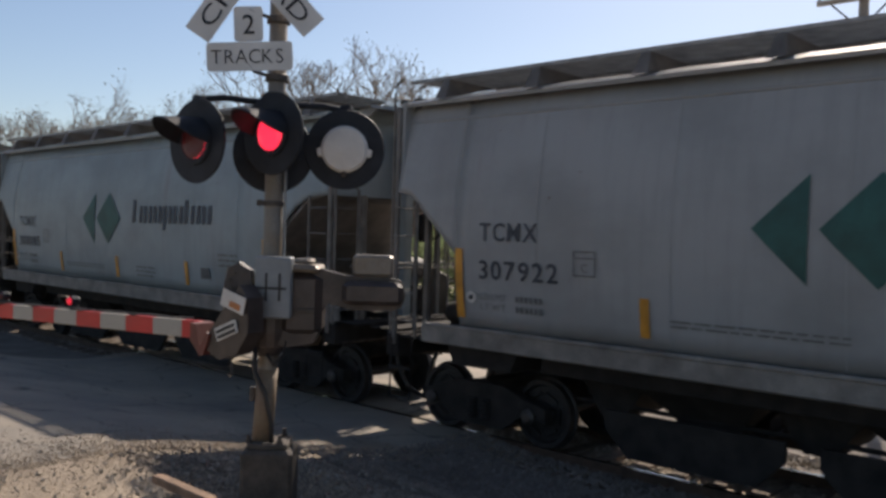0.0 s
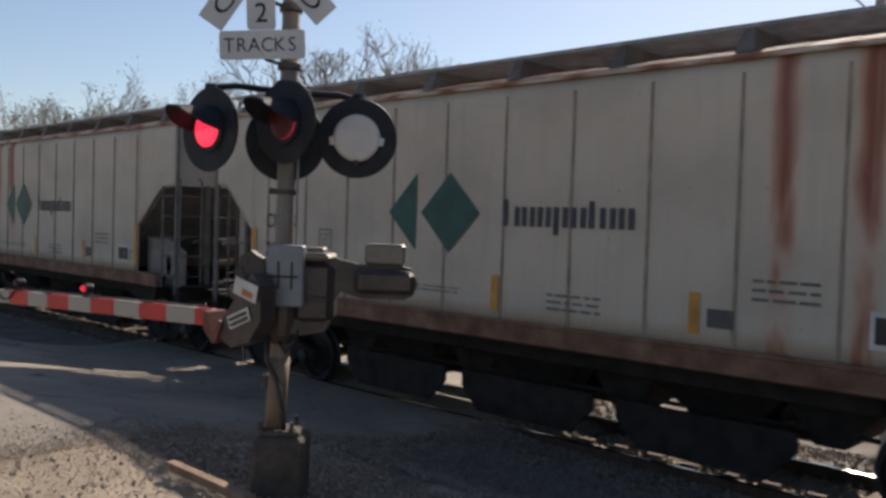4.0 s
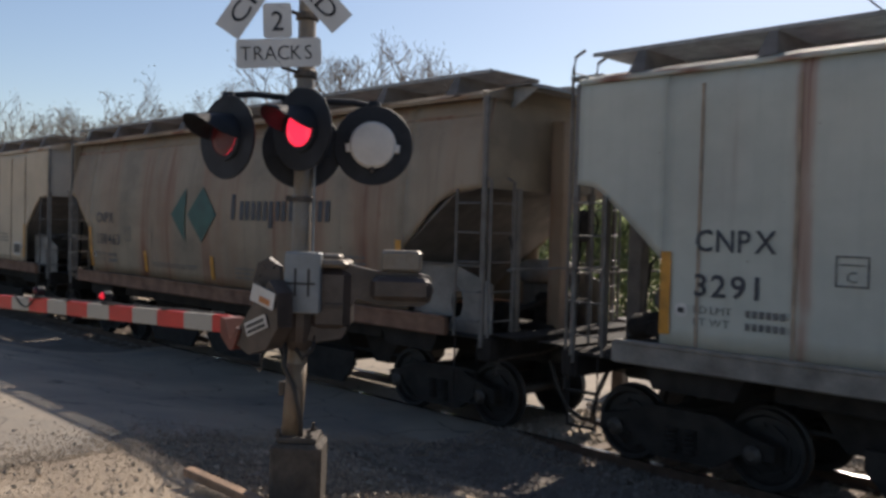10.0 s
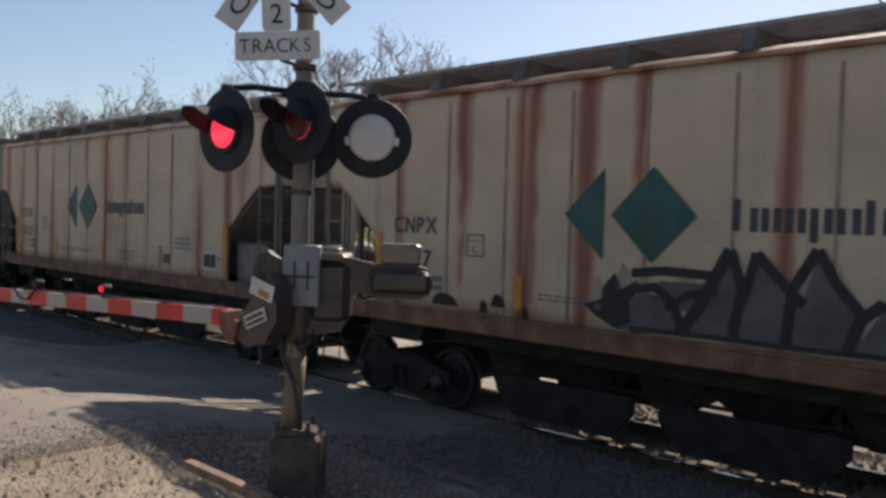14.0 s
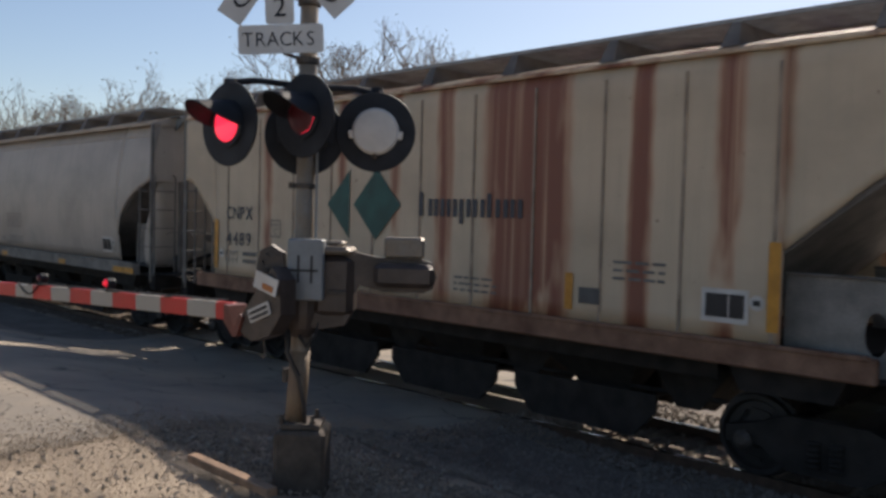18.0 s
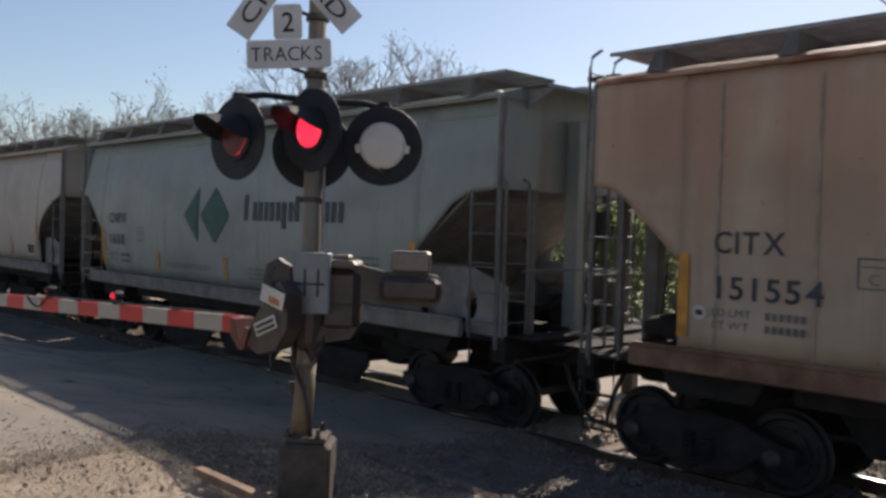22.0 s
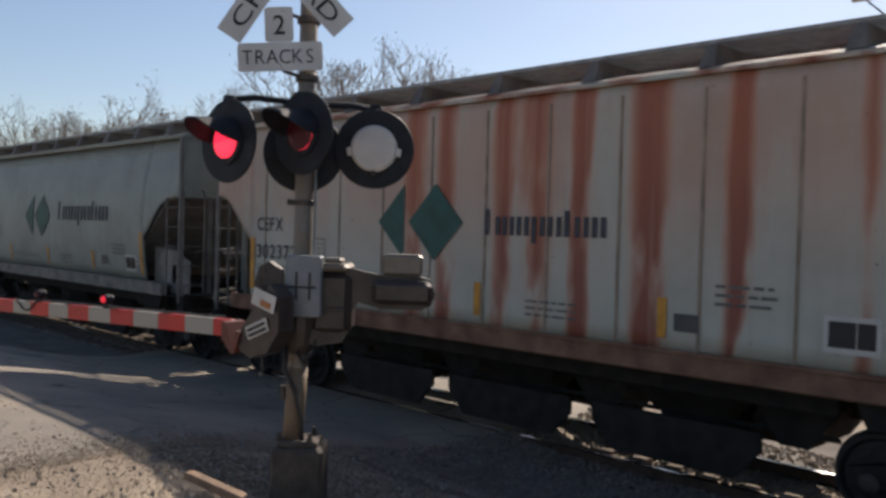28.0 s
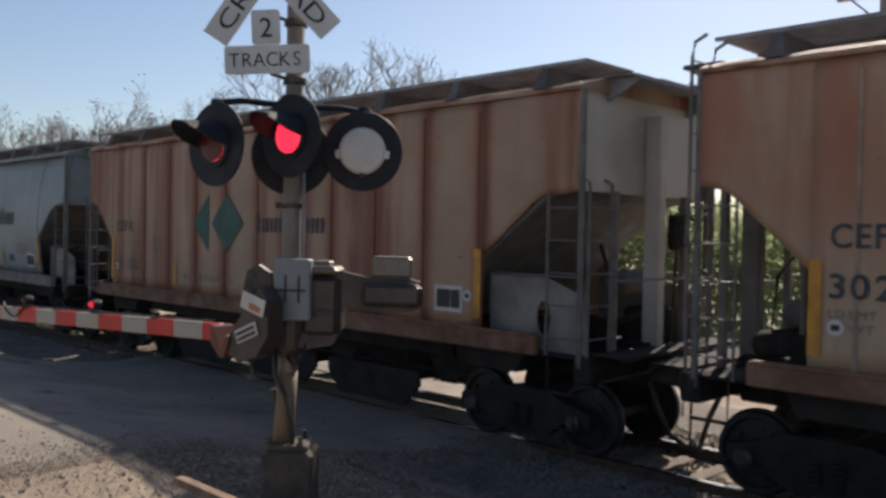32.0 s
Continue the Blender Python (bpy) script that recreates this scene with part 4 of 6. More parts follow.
        part("outlet_gate", Geo().box(x - 0.5, x + 0.5, -0.60, 0.60, 0.47, 0.51, 0.01).tube([(x - 0.45, -1.05, 0.50), (x - 0.45, 1.05, 0.50)], 0.03, 6), M_UNDER, car)
        # made-up frames: they cut sunlight under the car to a strip by the rail
        for s in (-1, 1):
            part("outlet_frame", Geo().prism([(x - 0.80, 0.22), (x + 0.80, 0.22), (x + 1.12, 0.50), (x + 1.12, 0.64), (x - 1.12, 0.64), (x - 1.12, 0.50)][::-1], s * 1.05 - 0.03, s * 1.05 + 0.03), M_UNDER, car, "added black outlet frame that cuts the light under the car")
    for s in (-1, 1):
        part("hopper_brace", Geo().box(-4.6, 4.6, s * 1.2 - 0.05, s * 1.2 + 0.05, 0.86, 1.04, 0.01), M_UNDER, car)
    for x in (-3.9, -1.3, 1.3, 3.9):
        part("hopper_saddle", Geo().prism([(x - 0.75, 1.05), (x - 0.16, 0.52), (x + 0.16, 0.52), (x + 0.75, 1.05)][::-1], -0.62, 0.62), M_UNDER, car)
    # brake rods seen below the sill
    part("brake_rod", Geo().tube([(-4.6, -0.6, 0.62), (4.4, -0.6, 0.62)], 0.02, 6), M_UNDER, car)
    # roof hatch trough and walkways
    part("hatch_cover", Geo().box(-6.3, 6.3, -0.32, 0.32, EAVE + 0.27, EAVE + 0.36, 0.03), P, car)
    for s in (-1, 1):
        y0, y1 = sorted((s * 0.36, s * 1.42))
        tagged(part("roof_walkway", grating(-6.95, 6.95, y0, y1, 4.91), M_GRATE, car), kind="stuff")
        for i in range(9):
            x = -6.24 + 1.57 * i
            foot, tip = (s * 1.56, EAVE + 0.03), (s * 1.42, 4.86)
            g = Geo()
            for dx in (-0.05, 0.05):
                g.add([(x + dx * 2.2, foot[0], foot[1]), (x + dx, tip[0], tip[1]), (x + dx, s * 0.45, 4.86), (x + dx * 2.2, s * 1.05, EAVE + 0.16)], [(0, 1, 2, 3)])
            g.f += [(0, 4, 5, 1), (1, 5, 6, 2), (2, 6, 7, 3), (3, 7, 4, 0)]
            part("walkway_bracket", g, M_DARKPANEL, car)
    for e in (-1, 1):
        part("end_platform", tread(e * 7.24 - 0.24, e * 7.24 + 0.24, -1.15, 1.15, 4.70), M_GRATE, car)
        for y in (-1.0, 1.0):
            part("platform_bracket", Geo().prism([(e * 6.99, 4.40), (e * 7.03, 4.40), (e * 7.46, 4.64), (e * 7.46, 4.67), (e * 6.99, 4.67)], y - 0.015, y + 0.015), M_GRATE, car)
    for e in (-1, 1):
        build_truck(car, e * 5.76)
    return car


# ---- lettering and decals on the near side ----
def stick(g, kind, pts, lift=0.006):
    """A flat polygon of (x, z) laid on the side in rows that follow its curve."""
    zs = [p[1] for p in pts]
    z0, z1 = min(zs), max(zs)
    rows = max(1, int((z1 - z0) / 0.14)) if kind != "ribbed" else 1
    if rows == 1:
        vs = [(x, -(wall_y(kind, z) + 0.016 + lift), z) for x, z in pts]
        g.add(vs, [tuple(range(len(pts)))])
        return

    def span(z):
        xs = []
        n = len(pts)
        for i in range(n):
            (xa, za), (xb, zb) = pts[i], pts[(i + 1) % n]
            if min(za, zb) - 1e-9 <= z <= max(za, zb) + 1e-9:
                if abs(za - zb) < 1e-9:
                    xs += [xa, xb]
                else:
                    xs.append(xa + (xb - xa) * (z - za) / (zb - za))
        return min(xs), max(xs)

    vs, fs = [], []
    for i in range(rows + 1):
        z = z0 + (z1 - z0) * i / rows
        a, b = span(z)
        y = -(wall_y(kind, z) + 0.008 + lift)
        vs += [(a, y, z), (b, y, z)]
    for i in range(rows):
        fs.append((2 * i, 2 * i + 1, 2 * i + 3, 2 * i + 2))
    g.add(vs, fs)


def bar(g, kind, x0, x1, z0, z1, lift=0.006):
    stick(g, kind, [(x0, z0), (x1, z0), (x1, z1), (x0, z1)], lift)


def write(g, kind, text, x, z, height, squeeze=1.0, bold=0.0):
    lift = 0.022 if kind == "ribbed" else 0.014
    for ch in text:
        if ch == " ":
            x += 0.35 * height
            continue
        vs, fs = letters(ch, height, None, squeeze, bold)
        left, right = min(v[0] for v in vs), max(v[0] for v in vs)
        cell = max(right - left, 0.56 * height * squeeze) if ch.isdigit() else right - left
        shift = x + (cell - right + left) / 2 - left
        g.add([(a + shift, -(wall_y(kind, z + c) + lift), z + c) for a, _, c in vs], fs)
        x += cell + (0.21 if ch.isdigit() else 0.17) * height


# upright bars that stand for a painted word: width, foot, top
WORD = [(0.66, 0.0, 1.0), (0.50, 0.0, 0.72), (0.50, 0.0, 0.72), (0.52, -0.28, 0.72), (0.54, 0.0, 0.72), (0.28, 0.0, 0.95), (0.52, 0.0, 0.72), (0.50, 0.0, 0.72)]


def decals(car, kind, marks, number, logo, bold_logo=False, tag=None):
    """What is painted on one car's near side."""
    x0, up = (-5.60, 0.12) if marks == "CEFX" else (-5.38, 0.0)
    if marks:
        dark = Geo()
        write(dark, kind, marks, x0, (2.43 if kind == "ribbed" else 2.53) + up, 0.24, 0.90, 0.0045)
        part("reporting_mark", dark, M_DARKTEXT, car, "dark stencilled letters")
    if number:
        dark = Geo()
        write(dark, kind, number, x0, (1.92 if kind == "ribbed" else 2.01) + up, 0.245, 1.04, 0.006)
        part("car_number", dark, M_DARKTEXT, car, "dark stencilled number")
    rnd = random.Random(marks + number)

    def lines(x, w, zs, h):
        g = Geo()
        for z in zs:
            a = x
            while a < x + w - 0.05:
                c = min(x + w, a + rnd.uniform(0.06, 0.26))
                bar(g, kind, a, c, z, z + h)
                a = c + rnd.uniform(0.025, 0.05)
        tagged(part("data_lettering", g, M_FAINT, car), kind="stuff")

    if marks:
        g = Geo()
        write(g, kind, "LD LMT", x0, 1.72 + up, 0.085, 1.1)
        write(g, kind, "LT WT", x0, 1.58 + up, 0.085, 1.1)
        for z in (1.72, 1.58):
            for q in range(6):
                bar(g, kind, x0 + 0.60 + 0.075 * q, x0 + 0.652 + 0.075 * q, z + up, z + up + 0.08)
        tagged(part("data_lettering", g, M_FAINT, car), kind="stuff")
    if number in ("309630", "320114"):
        lines(-1.95, 1.2, (2.31, 2.22, 2.13, 2.04, 1.95), 0.024)
        lines(-1.9, 1.15, (1.64, 1.56, 1.48), 0.022)
        lines(-2.55, 0.35, (1.60, 1.54), 0.018)
    elif kind == "round":
        g = Geo()
        bar(g, kind, -1.55, -1.27, 1.60, 1.75, 0.010)
        part("small_label", g, M_PANELWHITE, car, "small white label")
        lines(-1.62, 0.42, (1.54, 1.49, 1.44), 0.018)
    else:
        lines(0.75, 0.8, (1.70, 1.61, 1.52), 0.03)
        x1, x2, up2 = (2.91, 3.40, 0.0) if kind == "ribbed" else (3.28, 3.91, 0.07)
        lines(x2, 0.70, (2.07, 1.97, 1.87), 0.035)
        g = Geo()
        bar(g, kind, x1, x1 + 0.31, 1.53 + up2, 1.74 + up2)
        part("faded_patch", g, M_GREYSPRAY, car, "faded dark square patch")
        lines(-2.6, 1.9, (1.66, 1.60), 0.022)
    if kind == "round" and number != "320114":
        g = Geo()
        for x, w, z in ((-5.10, 0.55, 1.16), (-4.23, 0.36, 1.22), (-4.23, 0.54, 1.15), (-4.23, 0.48, 1.09)):
            a = x
            while a < x + w:
                g.box(a, a + 0.07, -1.668, -1.664, z, z + 0.03)
                a += 0.095
        tagged(part("data_lettering", g, M_FAINT, car), kind="stuff")
    sq = Geo()
    for a in ((-3.88, -3.56, 2.42, 2.44), (-3.88, -3.56, 2.12, 2.14), (-3.88, -3.86, 2.14, 2.42), (-3.58, -3.56, 2.14, 2.42), (-3.84, -3.60, 2.34, 2.355)):
        bar(sq, kind, *a)
    write(sq, kind, "C", -3.77, 2.17, 0.11)
    part("square_mark", sq, M_FAINT, car, "outlined square with a letter")
    strips = ((-5.80, 1.44, 2.41, 0.13), (-2.98, 1.44, 1.91, 0.12), (-0.16, 1.44, 1.91, 0.12), (2.70, 1.44, 1.91, 0.12), (5.30, 1.44, 2.41, 0.13))
    if number == "320114":
        strips = ()
        for x, w in ((-6.38, 0.42), (-2.2, 0.42), (2.10, 0.42), (5.34, 1.05)):
            g = Geo()
            g.box(x, x + w, -1.672, -1.664, 1.06, 1.19)
            part("reflective_strip", g, M_YELLOW, car, "yellow reflective strip on the sill")
    elif kind == "round":
        strips = ((-5.68, 1.56, 2.45, 0.12), (-2.75, 1.44, 1.93, 0.12), (0.21, 1.44, 1.93, 0.12), (3.15, 1.44, 1.93, 0.12), (5.26, 1.56, 2.45, 0.12))
    for x, z0, z1, w in strips:
        t = Geo()
        bar(t, kind, x, x + w, z0, z1, 0.012)
        part("reflective_strip", t, M_YELLOW, car, "yellow reflective strip")
    pw, pb = Geo(), Geo()
    bar(pw, kind, 4.56, 5.10, 1.49, 1.87, 0.010)
    bar(pb, kind, 4.61, 4.87, 1.55, 1.815, 0.016)
    bar(pb, kind, 4.885, 5.055, 1.55, 1.815, 0.016)
    part("data_panel", pw, M_PANELWHITE, car, "white bordered data panel")
    part("data_field", pb, M_BLACKDECAL, car, "black field of the data panel")
    for x in ((5.19,) if kind == "round" else (-5.53, 5.19)):
        bd, bi = Geo(), Geo()
        stick(bd, "ribbed" if kind == "ribbed" else kind, [(x + 0.085 * math.cos(t), 1.74 + 0.085 * math.sin(t)) for t in np.linspace(0, 2 * math.pi, 12, endpoint=False)], 0.010)
        bar(bi, kind, x - 0.04, x + 0.04, 1.71, 1.77, 0.016)
        part("badge_mark", bi, M_BLACKDECAL, part("badge", bd, M_PANELWHITE, car, "white badge"), "dark mark of the badge")
    if logo:
        xl = -1.70 if bold_logo else -2.21
        g = Geo()
        stick(g, kind, [(xl, 2.75), (xl + 0.58, 2.18), (xl + 0.58, 3.33)], 0.010)
        part("emblem", g, M_GREENLOGO, car, "green half diamond")
        g = Geo()
        stick(g, kind, [(xl + 0.68, 2.75), (xl + 1.24, 2.18), (xl + 1.80, 2.75), (xl + 1.24, 3.33)], 0.010)
        part("emblem", g, M_GREENLOGO, car, "green diamond")
        h = 0.50 if bold_logo else 0.36
        x = 0.64 if bold_logo else 0.0
        full = 3.03 if bold_logo else 1.97
        unit = full / (sum(c[0] for c in WORD) + 0.10 * 7)
        zb = 2.66 if bold_logo else 2.59
        for w, lo, hi in WORD:
            st = 0.14 * unit * 1.1
            wd = Geo()
            bar(wd, kind, x, x + st * 1.25, zb + lo * h, zb + hi * h)
            if w > 0.3:
                bar(wd, kind, x + w * unit - st * 1.25, x + w * unit, zb, zb + min(hi, 0.72) * h)
            part("word_bar", wd, M_DARKTEXT, car)
            x += (w + 0.10) * unit
    if tag:
        tag(car, kind)


def ribbon(g, kind, pts, thick):
    """A sprayed stroke of even width along (x, z) points."""
    lift = 0.027 if kind == "ribbed" else 0.013
    vs = []
    for i, p in enumerate(pts):
        a, c = pts[max(0, i - 1)], pts[min(len(pts) - 1, i + 1)]
        d = Vector((c[0] - a[0], c[1] - a[1]))
        d = d.normalized() if d.length > 1e-6 else Vector((1, 0))
        for s in (-1, 1):
            x, z = p[0] - s * d.y * thick, p[1] + s * d.x * thick
            vs.append((x, -(wall_y(kind, z) + lift), z))
    g.add(vs, [(2 * i, 2 * i + 2, 2 * i + 3, 2 * i + 1) for i in range(len(pts) - 1)])


def scrawl(seed, x0, x1, z0, z1, thick, material, wild=1.0, label="sprayed scrawl", pace=1.0):
    """Loops and tails sprayed over part of the side."""
    def run(car, kind):
        rnd = random.Random(seed)
        w, h = (z1 - z0) * 0.55 * wild, (z1 - z0) / 2
        x = x0
        while x < x1:
            g = Geo()
            cx, cz = x + w * 0.5, (z0 + z1) / 2 + rnd.uniform(-0.12, 0.12) * h
            p1, p2, f1, f2 = rnd.uniform(0, 6.3), rnd.uniform(0, 6.3), rnd.choice((1, 1, 2)), rnd.choice((1, 2, 2, 3))
            end = rnd.uniform(2.6, 4.6)
            pts = []
            for i in range(41):
                t = end * i / 40
                pts.append((cx + w * (0.55 * math.cos(f1 * t + p1) + 0.16 * (t - end / 2)), cz + h * (0.75 * math.sin(f2 * t + p2) + 0.2 * math.sin(5 * t + p1))))
            ribbon(g, kind, pts, thick)
            part("graffiti_stroke", g, material, car, label)
            x += w * rnd.uniform(0.8, 1.15) * pace
    return run


def blocks(car, kind):
    """A big sprayed piece: thick black zigzag letters with grey insides, pale tips behind them, and rust eating the side's foot."""
    def sheet(name, pts, lift, material, label):
        g = Geo().add([(x, -(wall_y(kind, z) + lift), z) for x, z in pts], [tuple(range(len(pts)))])
        part(name, g, material, car, label)

    def stroke(pts, thick, lift, material, label):
        g = Geo()
        ribbon(g, kind, pts, thick)
        g.v = [(x, y - lift, z) for x, y, z in g.v]
        part("graffiti_stroke", g, material, car, label)

    # pale tips that stand out behind the letters
    for x, z, w, h in ((-1.62, 1.92, 0.16, 0.30), (-1.22, 2.06, 0.26, 0.42), (-0.40, 2.10, 0.30, 0.34), (0.20, 2.22, 0.24, 0.30), (0.95, 2.28, 0.26, 0.32), (1.60, 1.88, 0.24, 0.30), (2.30, 1.80, 0.30, 0.34)):
        sheet("graffiti_tip", [(x - w, z - h), (x + 0.6 * w, z - h), (x + 0.8 * w, z - 0.1 * h), (x + 0.1 * w, z - 0.35 * h), (x - 0.5 * w, z + 0.3 * h)], 0.029, M_PALESPRAY, "pale sprayed tip")
    # grey insides
    half = [(-0.98 + 0.40 * math.cos(t), 1.36 + 0.46 * math.sin(t)) for t in np.linspace(0, math.pi, 13)]
    sheet("graffiti_fill", half, 0.032, M_GREYSPRAY, "grey sprayed half disc")
    for pts in ([(-0.85, 1.98), (-0.10, 1.98), (-0.30, 1.64), (-0.75, 1.66)], [(-0.48, 1.40), (0.0, 2.30), (0.16, 1.85), (-0.02, 1.40)], [(0.0, 1.40), (0.28, 2.26), (0.74, 1.84), (0.66, 1.40)], [(0.64, 1.42), (0.92, 2.34), (1.34, 1.76), (1.28, 1.42)], [(1.28, 1.42), (1.55, 1.86), (2.05, 1.78), (2.25, 1.42)], [(2.20, 1.42), (2.32, 1.70), (2.64, 1.62), (2.62, 1.42)]):
        sheet("graffiti_fill", pts, 0.032, M_GREYSPRAY, "grey sprayed letter inside")
    # black cluster with its pale star
    sheet("graffiti_fill", [(-1.86, 1.62), (-1.70, 1.48), (-1.40, 1.36), (-1.20, 1.46), (-1.24, 1.72), (-1.12, 1.98), (-1.34, 1.84), (-1.44, 2.04), (-1.60, 1.86), (-1.62, 1.70)], 0.036, M_BLACKSPRAY, "black spiky sprayed letter")
    for cx, cz, r in ((-1.66, 1.60, 0.075), (-1.38, 1.86, 0.055)):
        sheet("graffiti_star", [(cx + r * (1.0 if i % 2 == 0 else 0.42) * math.cos(1.57 + 0.628 * i), cz + r * (1.0 if i % 2 == 0 else 0.42) * math.sin(1.57 + 0.628 * i)) for i in range(10)], 0.046, M_GREYSPRAY, "small grey sprayed star")
    for pts, thick in (
        ([(-1.42, 1.36), (-1.36, 1.66), (-1.16, 1.86), (-0.90, 1.90), (-0.66, 1.74), (-0.54, 1.42)], 0.060),
        ([(-1.21, 2.05), (-0.80, 2.10), (-0.15, 2.08)], 0.055),
        ([(-0.14, 1.90), (-0.48, 1.84), (-0.75, 1.66)], 0.050),
        ([(-0.58, 1.38), (-0.34, 1.72), (0.0, 2.38)], 0.075),
        ([(0.0, 2.38), (0.14, 1.98), (0.06, 1.42)], 0.060),
        ([(0.04, 1.50), (0.20, 2.00), (0.29, 2.36)], 0.055),
        ([(0.29, 2.36), (0.52, 2.10), (0.80, 1.84)], 0.055),
        ([(0.62, 1.40), (0.68, 2.00), (0.92, 2.42)], 0.060),
        ([(0.92, 2.42), (1.12, 2.06), (1.37, 1.77)], 0.055),
        ([(1.22, 1.40), (1.34, 1.74), (1.55, 1.92)], 0.060),
        ([(1.55, 1.92), (1.84, 1.78), (2.10, 1.80)], 0.050),
        ([(2.08, 1.82), (2.24, 1.60), (2.22, 1.40)], 0.055),
        ([(2.22, 1.60), (2.36, 1.74), (2.66, 1.62)], 0.050),
        ([(-1.20, 1.38), (-0.30, 1.39), (0.70, 1.38), (2.68, 1.40)], 0.030),
    ):
        stroke(pts, thick, 0.010, M_BLACKSPRAY, "thick black sprayed stroke")
    # where rust has eaten up from the sill
    for x, z, w in ((-4.30, 1.56, 0.34), (-3.54, 1.52, 0.10), (-3.28, 1.62, 0.17), (-2.80, 1.50, 0.08), (3.14, 2.44, 0.06), (4.52, 1.84, 0.15)):
        foot = z - (0.18 if z < 1.7 else 0.42)
        sheet("rust_patch", [(x - w * 0.7, foot), (x + w * 0.8, foot), (x + w * 0.55, z - 0.06), (x + w * 0.2, z - 0.01), (x - w * 0.15, z), (x - w * 0.55, z - 0.05)], 0.024, M_RUSTPATCH, "dark ragged rust patch")


def chute_end(car, kind):
    """The one car whose braked end shows a rounded pale chute instead of the plate with an opening."""
    for ob in list(car.children):
        if ob.name.split(".")[0] in ("web_plate", "flange"):
            bpy.data.objects.remove(ob)
    rows = [(3.30, 6.75, 6.98), (2.95, 6.48, 6.93), (2.60, 6.22, 6.86), (2.30, 5.98, 6.80), (2.00, 5.84, 6.73), (1.65, 5.84, 6.66), (1.45, 5.92, 6.62), (1.22, 6.10, 6.55)]
    n = 24
    g = Geo()
    for z, xl, xr in rows:
        for i in range(n):
            a = 2 * math.pi * i / n
            c, d = math.cos(a), math.sin(a)
            g.v.append(((xl + xr) / 2 + (xr - xl) / 2 * math.copysign(abs(c) ** 0.8, c), 1.30 * math.copysign(abs(d) ** 0.45, d), z))
    for j in range(len(rows) - 1):
        for i in range(n):
            k = (i + 1) % n
            g.f.append((j * n + i, j * n + k, j * n + n + k, j * n + n + i))
    g.f += [tuple(range(n))[::-1], tuple(range((len(rows) - 1) * n, len(rows) * n))]
    part("end_chute", g, M_PALE, car, "rounded pale end chute", smooth=True)
    for s in (-1, 1):
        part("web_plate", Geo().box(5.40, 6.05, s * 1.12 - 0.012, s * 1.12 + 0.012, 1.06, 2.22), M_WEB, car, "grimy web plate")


def rust_line(car, kind):
    """A rusted weld along the side."""
    g = Geo()
    ribbon(g, kind, [(0.9 + 4.01 * i / 12, 2.93 - 0.07 * i / 12 + 0.008 * math.sin(2.1 * i)) for i in range(13)], 0.012)
    part("weld_line", g, M_RUSTPATCH, car, "rusted weld line along the side")


PAINTED = {"weld_seam", "end_column", "brace", "side_sheet", "rib", "eave_band", "roof", "end_sheet", "side_sill", "corner_post", "web_plate", "end_post", "ladder", "end_ladder", "rung", "handrail", "air_reservoir", "hatch_cover"}


THIN = {"ladder", "end_ladder", "rung", "handrail", "corner_post", "end_post", "brace"}
ENDS = {"end_sheet", "corner_post", "web_plate", "end_post", "ladder", "end_ladder", "rung", "handrail", "end_column", "brace"}


def repaint(car, material, side=None):
    sill = M_SILLRUST if material in (M_RUST, M_HEAVY, M_BROWN, M_TANRUST, M_DARKRUN, M_CREAMCLEAN, M_REDLIGHT) else M_SILLGREY
    for ob in car.children_recursive:
        if ob.type == "MESH" and ob.name.split(".")[0] in PAINTED and not (ob.data.materials and ob.data.materials[0] is M_DARKPANEL):
            slot = ob.material_slots[0]
            slot.link = "OBJECT"
            base = ob.name.split(".")[0]
            rusted = material in (M_RUST, M_HEAVY, M_TANRUST, M_DARKRUN, M_REDLIGHT)
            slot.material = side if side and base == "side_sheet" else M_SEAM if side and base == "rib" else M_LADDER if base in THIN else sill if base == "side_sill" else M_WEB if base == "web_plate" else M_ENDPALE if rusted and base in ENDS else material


OWN_RUST = {}


def runs(k, *streaks):
    """The rust runs of one car, as they have come down its side: x from amidships, width, strength."""
    OWN_RUST[k] = streaks


runs(3, (-3.09, 0.56, 0.7), (-1.98, 0.87, 0.8), (-0.86, 0.22, 0.8), (0.42, 0.24, 0.8), (1.01, 0.53, 0.5), (1.75, 0.56, 0.6), (2.58, 0.42, 0.9), (3.25, 0.32, 0.9))
runs(4, (3.68, 0.23, 0.6), (4.50, 0.20, 0.7), (5.14, 0.31, 0.8), (5.40, 0.17, 0.8), (5.92, 0.25, 0.7))
runs(5, (-6.48, 0.30, 0.6), (-5.30, 0.22, 0.55), (-4.02, 0.18, 0.55), (-2.78, 0.31, 0.5), (-1.90, 0.48, 0.7))
runs(6, (-3.97, 0.28, 0.4), (0.55, 0.18, 0.6), (1.01, 0.13, 0.3), (1.71, 0.26, 0.6), (2.45, 0.24, 0.9), (3.72, 0.16, 0.6), (4.48, 0.09, 0.3))
runs(7, (-2.91, 0.37, 0.8), (-2.00, 0.33, 0.5), (-0.58, 0.69, 0.7), (0.44, 0.46, 0.7), (1.07, 0.47, 0.5), (1.70, 0.43, 0.9), (2.52, 0.54, 1), (3.18, 0.14, 0.5), (3.76, 0.19, 0.9), (5.06, 0.31, 0.9))
runs(8, (-2.93, 0.19, 0.7), (-2.22, 0.57, 0.6), (-1.35, 0.41, 0.5), (-0.80, 0.39, 0.4), (0.26, 0.17, 0.6), (1.54, 0.14, 0.7), (1.92, 0.27, 0.5), (2.29, 0.11, 0.9), (2.75, 0.14, 0.6), (4.50, 0.50, 0.6))
